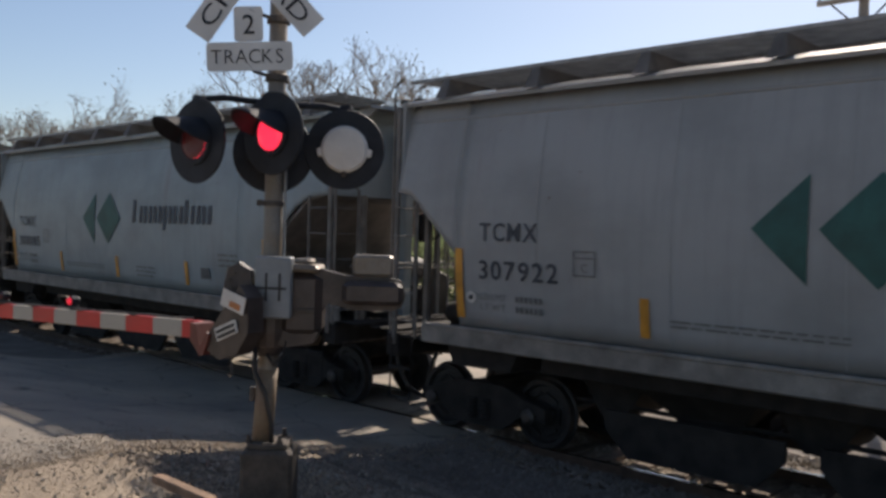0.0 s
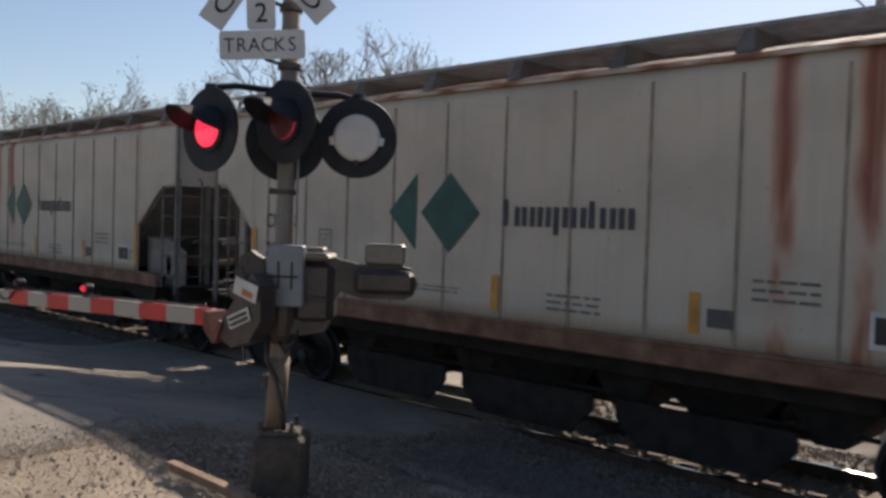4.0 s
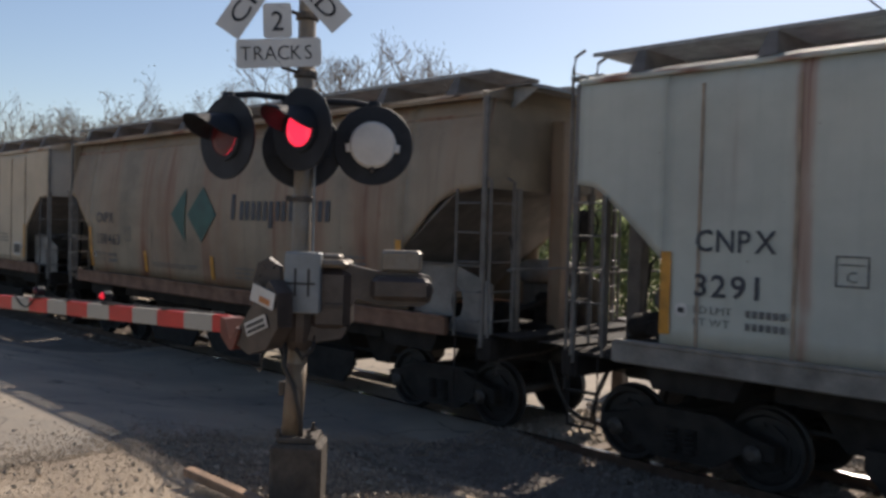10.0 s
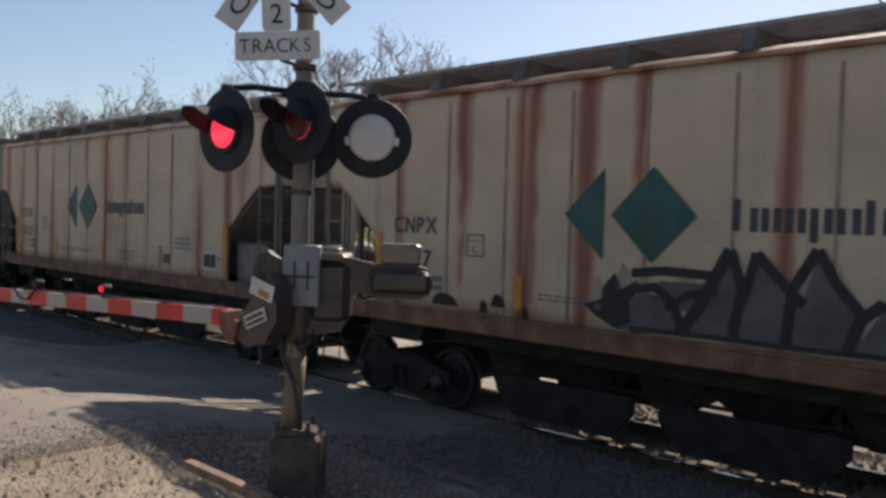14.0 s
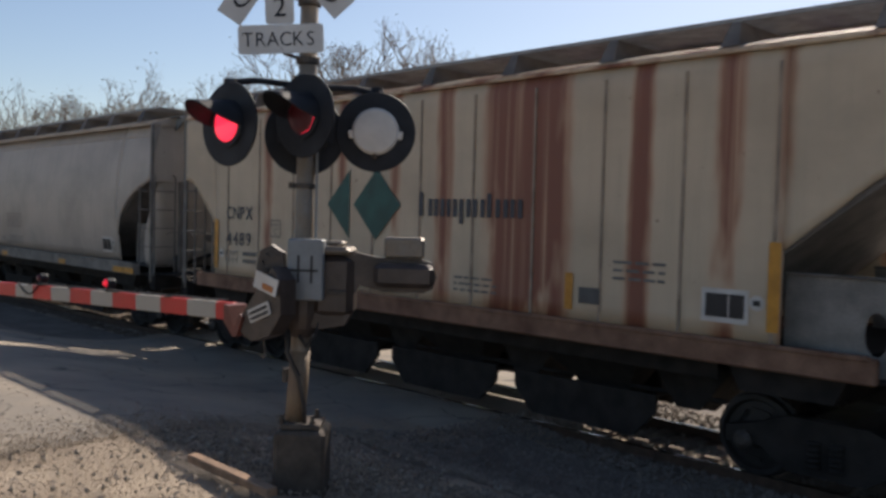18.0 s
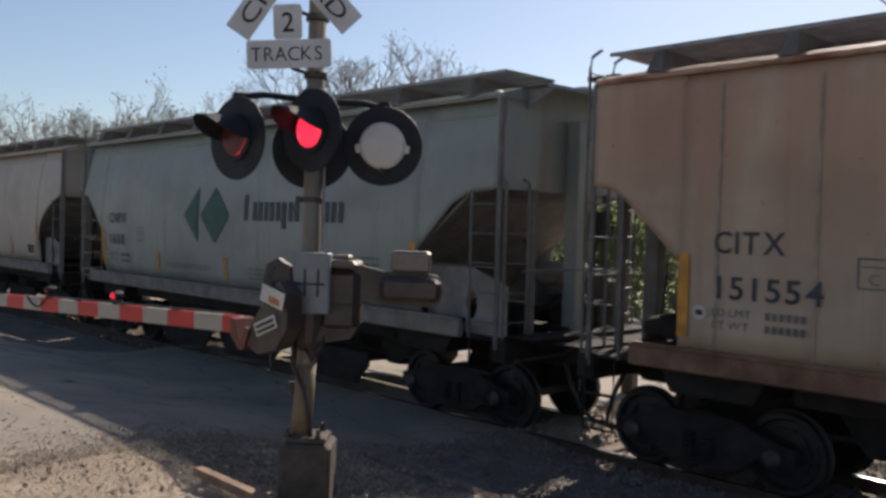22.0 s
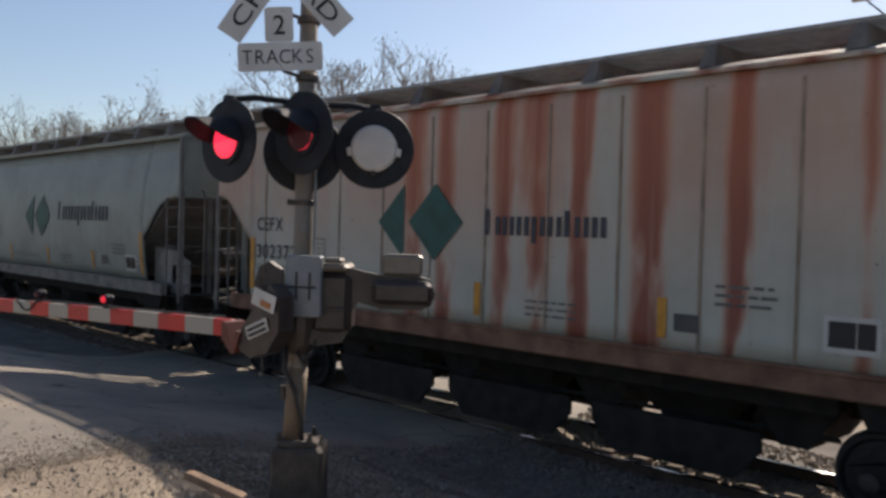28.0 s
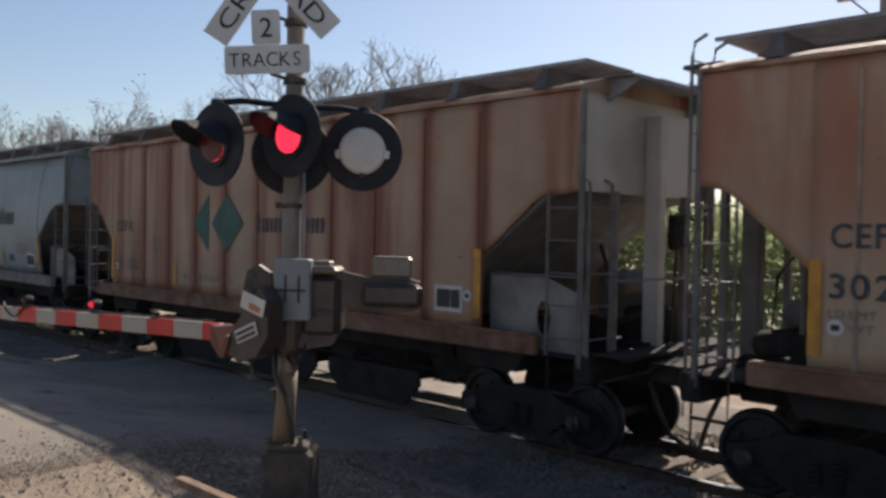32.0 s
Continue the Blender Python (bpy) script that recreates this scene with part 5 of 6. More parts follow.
runs(9, (-4.22, 0.14, 0.6), (-2.97, 0.18, 0.6), (-2.17, 0.17, 0.7), (-0.90, 0.17, 0.7), (0.35, 0.12, 0.7), (1.62, 0.24, 0.9), (2.36, 0.11, 0.8), (2.74, 0.09, 0.4))
runs(11, (-3.98, 0.20, 0.5), (-2.82, 0.40, 0.4), (-1.89, 0.31, 0.7), (-1.20, 0.38, 0.4), (-0.61, 0.22, 0.6), (0.44, 0.23, 0.7), (0.95, 0.21, 0.6), (1.56, 0.13, 0.4), (1.87, 0.09, 0.6), (2.67, 0.32, 0.8))
runs(13, (-5.28, 0.25, 0.5), (-4.00, 0.30, 0.7), (-2.83, 0.50, 0.8), (-1.90, 0.34, 0.7), (-1.15, 0.18, 0.6), (0.57, 0.23, 0.6), (2.15, 0.49, 0.7), (2.85, 0.33, 0.6), (3.81, 0.36, 0.9), (6.00, 0.30, 0.5))
runs(15, (-6.29, 0.09, 0.5), (-5.65, 0.14, 0.6), (-5.09, 0.17, 0.7), (-3.80, 0.14, 0.6), (-3.33, 0.10, 0.6))
runs(17, (-3.99, 0.27, 0.7), (-1.86, 0.22, 0.6), (-0.55, 0.15, 0.5), (0.48, 0.29, 0.9), (1.59, 0.70, 0.9), (2.40, 0.72, 1), (3.73, 0.26, 0.9), (4.81, 0.32, 0.7), (5.42, 0.12, 0.4))
runs(19, (-6.42, 0.17, 0.6), (-2.86, 0.36, 0.9), (-2.00, 0.55, 0.8), (-1.52, 0.15, 0.8), (-1.12, 0.49, 0.5), (0.44, 0.20, 0.7), (0.82, 0.38, 0.5), (1.64, 0.30, 0.8), (2.49, 0.53, 0.9), (3.36, 0.20, 0.6))
runs(20, (-2.60, 0.96, 0.6), (-0.69, 0.28, 0.5), (0.45, 0.19, 0.6), (0.82, 0.37, 0.4), (1.60, 0.25, 0.6), (2.42, 0.26, 0.6), (3.28, 0.19, 0.5), (3.68, 0.30, 0.6), (4.37, 0.27, 0.5))
runs(25, (-6.50, 0.10, 0.5), (-5.74, 0.11, 0.4), (-5.46, 0.14, 0.7), (-3.99, 0.14, 0.6), (-3.62, 0.08, 0.6))
runs(26, (-1.43, 0.49, 0.7), (-0.78, 0.34, 0.7), (0.29, 0.30, 0.7), (0.87, 0.56, 0.6), (1.58, 0.25, 0.9), (2.53, 0.59, 0.8), (3.63, 0.25, 0.9), (4.93, 0.10, 0.5))
runs(28, (-3.02, 0.28, 0.6), (-2.40, 0.40, 0.5), (-1.28, 0.14, 0.5), (-0.80, 0.17, 0.7), (0.46, 0.19, 0.5), (1.56, 0.16, 0.5), (2.63, 0.07, 0.5), (3.27, 0.16, 0.6), (3.68, 0.06, 0.5))
runs(29, (-3.46, 0.37, 0.4), (-2.42, 0.39, 0.4), (-0.85, 0.28, 0.5), (0.19, 0.29, 0.5), (0.79, 0.72, 0.5), (1.65, 0.12, 0.4), (2.19, 0.22, 0.5), (3.10, 0.39, 0.5), (3.60, 0.18, 0.4), (4.71, 0.20, 0.5))

BASES = {
    "rusting": dict(base=(0.53, 0.47, 0.38), rust=0.10, grime=0.28, rust_color=(0.20, 0.052, 0.029)),
    "light": dict(base=(0.47, 0.485, 0.43), rust=0.06, grime=0.25, rust_color=(0.17, 0.062, 0.043), halo=(1.9, 2.4, 2.0)),
    "faded": dict(base=(0.47, 0.462, 0.375), rust=0.08, grime=0.30, rust_color=(0.17, 0.062, 0.040), halo=(1.9, 2.4, 1.9)),
    "cream": dict(base=(0.52, 0.48, 0.395), rust=0.08, grime=0.30, rust_color=(0.19, 0.060, 0.035)),
    "heavy": dict(base=(0.50, 0.385, 0.275), rust=0.25, grime=0.30, rust_color=(0.160, 0.048, 0.032), halo=(1.8, 2.2, 1.7), top_rust=0.42),
    "orange": dict(base=(0.46, 0.33, 0.225), rust=0.30, grime=0.30, rust_color=(0.185, 0.058, 0.034), halo=(1.75, 1.95, 1.6), top_rust=0.85),
    "deep": dict(base=(0.50, 0.36, 0.245), rust=0.28, grime=0.30, rust_color=(0.175, 0.044, 0.027), halo=(1.75, 1.8, 1.45), top_rust=0.75),
    "tan": dict(base=(0.56, 0.455, 0.325), rust=0.10, grime=0.28, rust_color=(0.19, 0.062, 0.038)),
    "red": dict(base=(0.48, 0.485, 0.42), rust=0.08, grime=0.25, rust_color=(0.23, 0.060, 0.037), top_rust=0.40),
}
KIND_OF = {3: "deep", 4: "rusting", 5: "rusting", 6: "light", 7: "rusting", 8: "light", 9: "light", 11: "tan", 13: "tan", 15: "cream", 17: "tan", 19: "red", 20: "heavy", 25: "cream", 26: "red", 28: "faded", 29: "orange"}


def own_side(k):
    """A paint of its own for a car whose rust runs are known."""
    if k not in OWN_RUST:
        return None
    return paint("weathered_side_paint", streak=1.4, streaks=OWN_RUST[k], **BASES[KIND_OF[k]])


# kind, paint, marks, number, logo, bold logo, words for the label
FLEET = [
    (-1, "smooth", M_GREY, "", "", True, True, "grey smooth-sided"),
    (0, "smooth", M_GREY, "TCMX", "307922", True, True, "grey smooth-sided"),
    (1, "smooth", M_BLUEGREY, "TCMX", "308085", True, True, "blue-grey smooth-sided"),
    (2, "smooth", M_GREEN, "CNPX", "150696", True, True, "pale grey lightly stained"),
    (3, "ribbed", M_HEAVY, "CEFX", "302673", True, False, "heavily rusted cream ribbed"),
    (4, "ribbed", M_RUST, "CNPX", "2715", True, False, "rust-streaked cream ribbed"),
    (5, "ribbed", M_RUST, "CITX", "151338", True, False, "rust-streaked cream ribbed"),
    (6, "ribbed", M_LIGHT, "CNPX", "3616", True, False, "pale green-grey ribbed"),
    (7, "ribbed", M_RUST, "CNPX", "4900", True, False, "rust-streaked cream ribbed"),
    (8, "ribbed", M_LIGHT, "CNPX", "3490", True, False, "pale green-grey ribbed"),
    (9, "ribbed", M_LIGHT, "CNPX", "3291", True, False, "pale green-grey ribbed"),
    (10, "smooth", M_BROWN, "CNPX", "150463", True, True, "brown-stained smooth-sided"),
    (11, "ribbed", M_TANRUST, "CITX", "151475", True, False, "rust-streaked cream ribbed"),
    (12, "smooth", M_TAN, "CNPX", "001067", True, True, "tan-grey smooth-sided"),
    (13, "ribbed", M_HEAVY, "CNPX", "3527", True, False, "heavily rusted graffiti-covered ribbed"),
    (14, "ribbed", M_TANRUST, "CITX", "1512", True, False, "cream ribbed"),
    (15, "ribbed", M_CREAM, "CNPX", "4601", True, False, "cream ribbed"),
    (16, "smooth", M_TAN, "CNPX", "1600", True, True, "tan-grey smooth-sided"),
    (17, "ribbed", M_DARKRUN, "CNPX", "4489", True, False, "rust-streaked cream ribbed"),
    (18, "round", M_PALE, "TCMX", "320114", False, False, "pale grey smooth-sided"),
    (19, "ribbed", M_REDLIGHT, "CNPX", "3414", True, False, "red-streaked pale ribbed"),
    (20, "ribbed", M_HEAVY, "CITX", "151554", True, False, "heavily rusted cream ribbed"),
    (21, "smooth", M_GREEN, "CNPX", "1608", True, True, "green-grey smooth-sided"),
    (22, "round", M_PALE, "TCMX", "309630", False, False, "pale grey smooth-sided"),
    (23, "round", M_PALE, "TCMX", "309570", False, False, "pale grey smooth-sided"),
    (24, "smooth", M_GREEN, "", "", True, True, "green-grey smooth-sided"),
    (25, "ribbed", M_CREAM, "CNPX", "4960", True, False, "cream rust-marked ribbed"),
    (26, "ribbed", M_REDLIGHT, "CEFX", "302372", True, False, "pale green-grey ribbed"),
    (27, "smooth", M_GREEN, "CNPX", "1118", True, True, "green-grey smooth-sided"),
    (28, "ribbed", M_CREAMCLEAN, "CITX", "151226", True, False, "cream ribbed"),
    (29, "ribbed", M_HEAVY, "CEFX", "302081", True, False, "heavily rusted cream ribbed"),
    (30, "ribbed", M_HEAVY, "CEFX", "", True, False, "heavily rusted cream ribbed"),
    (31, "smooth", M_BLUEGREY, "", "", True, True, "pale blue-grey smooth-sided"),
    (32, "smooth", M_BLUEGREY, "", "", True, True, "pale blue-grey smooth-sided"),
]
TAGS = {
    6: scrawl(3, -2.4, 1.6, 1.38, 2.05, 0.024, M_BLACKDECAL, 1.5, label="thin black sprayed scrawl"),
    8: scrawl(5, -3.4, -2.8, 1.5, 2.1, 0.014, M_BLACKDECAL, label="thin black sprayed scrawl"),
    12: scrawl(7, -3.6, -2.3, 2.45, 2.9, 0.014, M_FAINT, 1.0, "grey sprayed scrawl"),
    13: blocks,
    18: chute_end,
    28: rust_line,
    23: scrawl(13, -3.80, -2.95, 1.62, 2.20, 0.013, M_BLACKDECAL, 0.8, "black sprayed scrawl", 0.42),
}
CARS = {}
TEMPLATE = {k: build_car(k) for k in ("ribbed", "smooth", "round")}
SETTLED = set()


def settle(car):
    """Brings the body, drawn to a nominal 4.95 m, down to its true height over the rail; the trucks stay."""
    for ob in car.children_recursive:
        up = ob
        while up.parent is not car:
            up = up.parent
        if ob.type == "MESH" and up.name.split(".")[0] not in ("truck",) and ob.data.name not in SETTLED:
            SETTLED.add(ob.data.name)
            for v in ob.data.vertices:
                low = min(1.0, max(0.0, (1.0 - v.co.z) / 0.6))
                v.co.z = 0.9605 * v.co.z - 0.017 + RAIL_Z * low


for t in TEMPLATE.values():
    settle(t)
for k, kind, paint_m, marks, number, logo, bold, words in FLEET:
    car = copy_thing(TEMPLATE[kind], pose(-PITCH * k, TRACK_Y, 0))
    tagged(car, words + " covered hopper car with dark underframe", "railway car", "cars of the train")
    repaint(car, paint_m, own_side(k))
    decals(car, kind, marks, number, logo, bold, tag=TAGS.get(k))
    settle(car)
    CARS[k] = car
for t in TEMPLATE.values():
    for o in (*t.children_recursive, t):
        bpy.data.objects.remove(o)

# ---- crossing signal ----
# local axes of the mast: x to the right as seen from the path, y away, z up from the ground at its foot
MAST = pose(-5.051, 4.111, 0.26, 0, 0, 45.4) @ pose(0, 0, 0, 0, 0.3, 0) @ Matrix.Scale(0.947, 4)


def disc_lamp(parent, at, lit, back=False, housing=True, door=None):
    """A round signal lamp on its background disc, with a hood; an added drum turns its bright or its dark face to the
    road to make it flash.
    """
    bg = part("background_disc", Geo().lathe([(0.34, 0.0), (0.345, 0.012), (0.34, 0.024)], 40), M_BLACK, parent, "black round background disc")
    bg.matrix_basis = at
    if back:
        part("lamp_door", Geo().lathe([(0.20, 0.024), (0.20, 0.07), (0.18, 0.09), (0.05, 0.10)], 36), door or M_PANELWHITE, bg, "round lamp door", smooth=False)
        for a in (-8, 188):
            part("door_ear", Geo().box(0.185, 0.235, -0.035, 0.035, 0.03, 0.07, 0.006, pose(0, 0, 0, 0, 0, a)), door or M_PANELWHITE, bg)
        part("latch", Geo().box(-0.02, 0.02, -0.235, -0.19, 0.03, 0.085, 0.006), M_STEEL, bg)
        return bg
    if housing:
        part("lamp_housing", Geo().lathe([(0.20, -0.20), (0.21, -0.15), (0.21, 0.0)], 28), M_BLACK, bg)
    part("lens_rim", Geo().lathe([(0.195, 0.024), (0.195, 0.05), (0.15, 0.05), (0.15, 0.03)], 36), M_BLACK, bg)
    # hood: a half tube open below
    hood = Geo()
    n = 22
    vs, fs = [], []
    for i in range(n + 1):
        a = radians(-4 + 188 * i / n)
        for r in (0.195, 0.185):
            for d in (0.02, 0.07 + 0.34 * max(0.0, math.sin(a)) ** 0.55):
                vs.append((r * math.cos(a) * (1.0 - 0.25 * (d - 0.02)), r * math.sin(a) - 0.10 * (d - 0.02), d))
    for i in range(n):
        b, c = 4 * i, 4 * i + 4
        fs += [(b, b + 1, c + 1, c), (b + 2, c + 2, c + 3, b + 3), (b + 1, b + 3, c + 3, c + 1)]
    hood.add(vs, fs)
    part("hood", hood, M_BLACK, bg, "black visor hood", smooth=False)
    # made-up drum: real lamps have none, its half turns stand for the flashing
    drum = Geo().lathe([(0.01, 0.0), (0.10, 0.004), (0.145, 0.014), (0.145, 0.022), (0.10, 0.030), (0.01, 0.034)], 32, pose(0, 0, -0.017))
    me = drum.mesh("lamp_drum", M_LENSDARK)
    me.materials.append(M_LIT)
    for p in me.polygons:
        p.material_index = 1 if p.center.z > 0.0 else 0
    dr = part("lamp_drum", me, None, bg, "added two-faced drum that flashes the red lamp")
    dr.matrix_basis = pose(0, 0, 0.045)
    return bg, dr


SIGNAL = thing("crossing_signal", MAST, "railroad crossing signal mast with flashing lamps and crossbuck", "crossing signal")


def sign_text(parent, text, height, at, squeeze=1.0, bold=0.0, width=None):
    vs, fs = letters(text, height, None, squeeze, bold)
    w = max(v[0] for v in vs)
    k = width / w if width else 1.0
    g = Geo().add([((v[0] - w / 2) * k, v[1], v[2]) for v in vs], fs)
    ob = part("lettering", g, M_BLACK, parent)
    ob.matrix_basis = at
    return ob


def rounded(x0, x1, z0, z1, r):
    pts = []
    for cx, cz, a0 in ((x1 - r, z1 - r, 0), (x0 + r, z1 - r, 90), (x0 + r, z0 + r, 180), (x1 - r, z0 + r, 270)):
        for i in range(5):
            a = radians(a0 + 22.5 * i)
            pts.append((cx + r * math.cos(a), cz + r * math.sin(a)))
    return pts[::-1]


def build_signal():
    S = SIGNAL
    part("foundation", Geo().box(-0.185, 0.25, -0.22, 0.22, -0.25, 0.50, 0.03), M_BASE, S, "dirt-stained square foundation")
    part("base_flange", Geo().box(-0.14, 0.20, -0.17, 0.17, 0.50, 0.55, 0.01), M_BASE, S)
    for x in (-0.13, 0.13):
        for y in (-0.13, 0.13):
            part("anchor_bolt", Geo().lathe([(0.018, 0.57), (0.018, 0.64)], 6, pose(x, y, -0.02)).lathe([(0.028, 0.57), (0.028, 0.595)], 6, pose(x, y, -0.02)), M_STEEL, S)
    part("mast", Geo().tube([(-0.040, 0, 0.46), (-0.023, 0, 0.85), (-0.006, 0, 1.25), (0, 0, 1.42)], 0.085, 20).lathe([(0.085, 1.40), (0.085, 1.5), (0.082, 1.52), (0.075, 4.95), (0.04, 5.0)], 20), M_POLE, S, "weathered silver-painted pipe mast", smooth=True)
    part("mast_sleeve", Geo().tube([(-0.038, 0, 0.50), (-0.023, 0, 0.85), (-0.010, 0, 1.16)], 0.0885, 20), M_SLEEVE, S, "tan lower mast", smooth=True)
    for z in (2.55, 2.92):
        part("band_clamp", Geo().lathe([(0.085, z), (0.095, z + 0.005), (0.095, z + 0.04), (0.085, z + 0.045)], 18).box(-0.14, -0.09, -0.03, 0.03, z, z + 0.05, 0.005), M_STEEL, S)
    part("conduit", Geo().tube([(0.10, -0.04, 1.25), (0.11, -0.05, 2.0), (0.10, -0.04, 3.0)], 0.012, 6), M_PLATE, S)
    # plates
    lean = pose(-0.275, 0, 3.95) @ pose(0, 0, 0, 0, -3.4, 0) @ pose(0.325, 0, -4.00)
    pl = part("number_plate", Geo().prism(rounded(-0.63, 0.085, 3.715, 3.955, 0.03), -0.135, -0.125), M_WHITE, S, "white tracks plate with black letters")
    pl.matrix_basis = lean
    for ch, dx in zip("TRACKS", (-0.262, -0.157, -0.052, 0.053, 0.158, 0.262)):
        sign_text(pl, ch, 0.118, pose(-0.288 + dx, -0.142, 3.776), 0.92, -0.0015)
    pl2 = part("number_plate", Geo().prism(rounded(-0.395, -0.155, 3.959, 4.25, 0.03), -0.135, -0.125), M_WHITE, S, "white plate with a black number")
    pl2.matrix_basis = lean
    sign_text(pl2, "2", 0.16, pose(-0.275, -0.142, 4.02), 0.95, 0.001)
    for z in (3.67, 4.16):
        part("sign_bracket", Geo().tube([(-0.22, -0.12, z + (0.06 if z < 4 else 0.02)), (-0.18, -0.12, z), (-0.02, -0.06, z - 0.04), (0.0, 0.0, z - 0.04)], 0.016, 6).lathe([(0.085, z - 0.07), (0.10, z - 0.06), (0.10, z - 0.01), (0.085, z)], 16), M_STEEL, S)
    cx, cz = -0.225, 4.60
    for ang, txt, lift in ((57, "CROSSING", 0.0), (-46, "RAILROAD", -0.014)):
        arm = part("crossbuck_arm", Geo().box(-0.78, 0.78, -0.005, 0.005, -0.115, 0.115, 0.0), M_WHITE, S, "white crossbuck blade with black letters")
        arm.matrix_basis = pose(cx, -0.145 + lift, cz, 0, -ang, 0)
        sign_text(arm, txt, 0.14, pose(0, -0.009, -0.07), 1.18, 0.0, 1.36)
    part("crossbuck_mount", Geo().box(cx - 0.05, 0.02, -0.13, -0.05, cz - 0.04, cz + 0.04, 0.01), M_STEEL, S)
    # lamps on their cross-arm
    part("crossarm", Geo().tube([(-0.64, -0.22, 3.40), (-0.40, -0.18, 3.43), (0.0, 0.0, 3.42), (0.40, 0.12, 3.43), (0.60, 0.18, 3.40)], 0.028, 8), M_BLACK, S)
    part("crossarm_hub", Geo().lathe([(0.10, 3.33), (0.11, 3.35), (0.11, 3.49), (0.10, 3.51)], 18), M_BLACK, S)
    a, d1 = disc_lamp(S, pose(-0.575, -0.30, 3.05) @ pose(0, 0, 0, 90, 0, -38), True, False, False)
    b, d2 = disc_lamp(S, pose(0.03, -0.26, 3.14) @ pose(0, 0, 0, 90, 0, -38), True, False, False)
    c = disc_lamp(S, pose(-0.03, 0.10, 3.01) @ pose(0, 0, 0, 90, 0, 6), True, True, True, M_BLACK)
    c = disc_lamp(S, pose(0.585, 0.10, 3.06) @ pose(0, 0, 0, 90, 0, 0), True, True)
    for x, y, z in ((-0.60, -0.22, 3.40), (0.58, 0.17, 3.42)):
        part("lamp_bracket", Geo().tube([(x, y, z), (x, y + 0.02, z - 0.12)], 0.03, 8).lathe([(0.05, z - 0.03), (0.06, z), (0.05, z + 0.03)], 10, pose(x, y, 0)), M_BLACK, S)
    # control box plate with its dark cross lines
    bx = part("junction_box", Geo().box(-0.095, 0.205, -0.26, -0.08, 1.615, 2.125, 0.012), M_PLATE, S, "flat galvanised junction box")
    ln = Geo()
    for x in (0.0, 0.11):
        ln.box(x - 0.010, x + 0.010, -0.266, -0.262, 1.76, 1.99)
    ln.box(-0.085, 0.165, -0.266, -0.262, 1.855, 1.875)
    part("box_seam", ln, M_BLACKDECAL, bx, "dark seam lines")
    # gate mechanism
    mc = part("gate_mechanism", Geo().box(0.10, 0.45, -0.16, 0.26, 1.46, 2.00, 0.06).prism([(0.02, 1.40), (0.16, 1.36), (0.38, 1.40), (0.43, 1.50), (0.02, 1.50)], -0.12, 0.20), M_MECH, S, "brown-grey gate mechanism housing")
    part("mechanism_lid", Geo().box(0.10, 0.43, -0.19, 0.28, 2.00, 2.06, 0.025).box(0.20, 0.36, -0.1, 0.12, 2.07, 2.11, 0.015), M_POLE, mc)
    part("mechanism_base", Geo().lathe([(0.0, 1.26), (0.10, 1.28), (0.15, 1.36), (0.17, 1.48), (0.17, 1.62)], 16), M_MECH, mc)
    part("latch", Geo().box(0.24, 0.40, -0.185, -0.16, 1.66, 1.70, 0.006), M_STEEL, mc)
    cw = part("counterweight_arm", Geo().prism([(0.36, 1.54), (0.50, 1.74), (0.70, 1.69), (1.04, 1.69), (1.12, 1.73), (1.15, 1.83), (1.11, 1.95), (1.00, 1.98), (0.66, 1.98), (0.52, 2.01), (0.36, 2.05)][::-1], -0.10, -0.02), M_MECH, S, "brown counterweight arm")
    part("counterweight", Geo().box(0.62, 1.13, -0.22, -0.10, 1.74, 1.94, 0.04), M_MECH, cw)
    part("counterweight", Geo().box(0.70, 1.04, -0.16, 0.06, 1.985, 2.16, 0.02), M_POLE, cw)
    part("pivot_head", Geo().prism([(-0.36, 1.88), (-0.33, 2.02), (-0.24, 2.07), (-0.14, 2.00), (-0.10, 1.60), (-0.20, 1.46), (-0.34, 1.56)][::-1], -0.20, -0.06), M_MECH, S)
    for k in range(5):
        t = radians(60 + 60 * k)
        part("bolt", Geo().lathe([(0.018, 0.0), (0.018, 0.02)], 8, pose(-0.24 + 0.075 * math.cos(t), -0.20, 1.92 + 0.075 * math.sin(t), 90)), M_STEEL, S)
    # cables
    part("cable", Geo().tube([(-0.10, -0.10, 1.36), (-0.10, -0.12, 1.15), (0.0, -0.13, 0.95), (0.05, -0.11, 0.72), (0.06, -0.09, 0.50)], 0.022, 8), M_RUBBER, S, smooth=True)
    part("cable", Geo().tube([(0.0, -0.12, 1.30), (0.06, -0.16, 1.22), (0.14, -0.14, 1.30), (0.16, -0.1, 1.45)], 0.018, 8), M_RUBBER, S, smooth=True)
    part("side_stud", Geo().box(-0.155, -0.11, -0.03, 0.03, 0.88, 1.0, 0.006), M_STEEL, S)
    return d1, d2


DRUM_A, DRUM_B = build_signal()


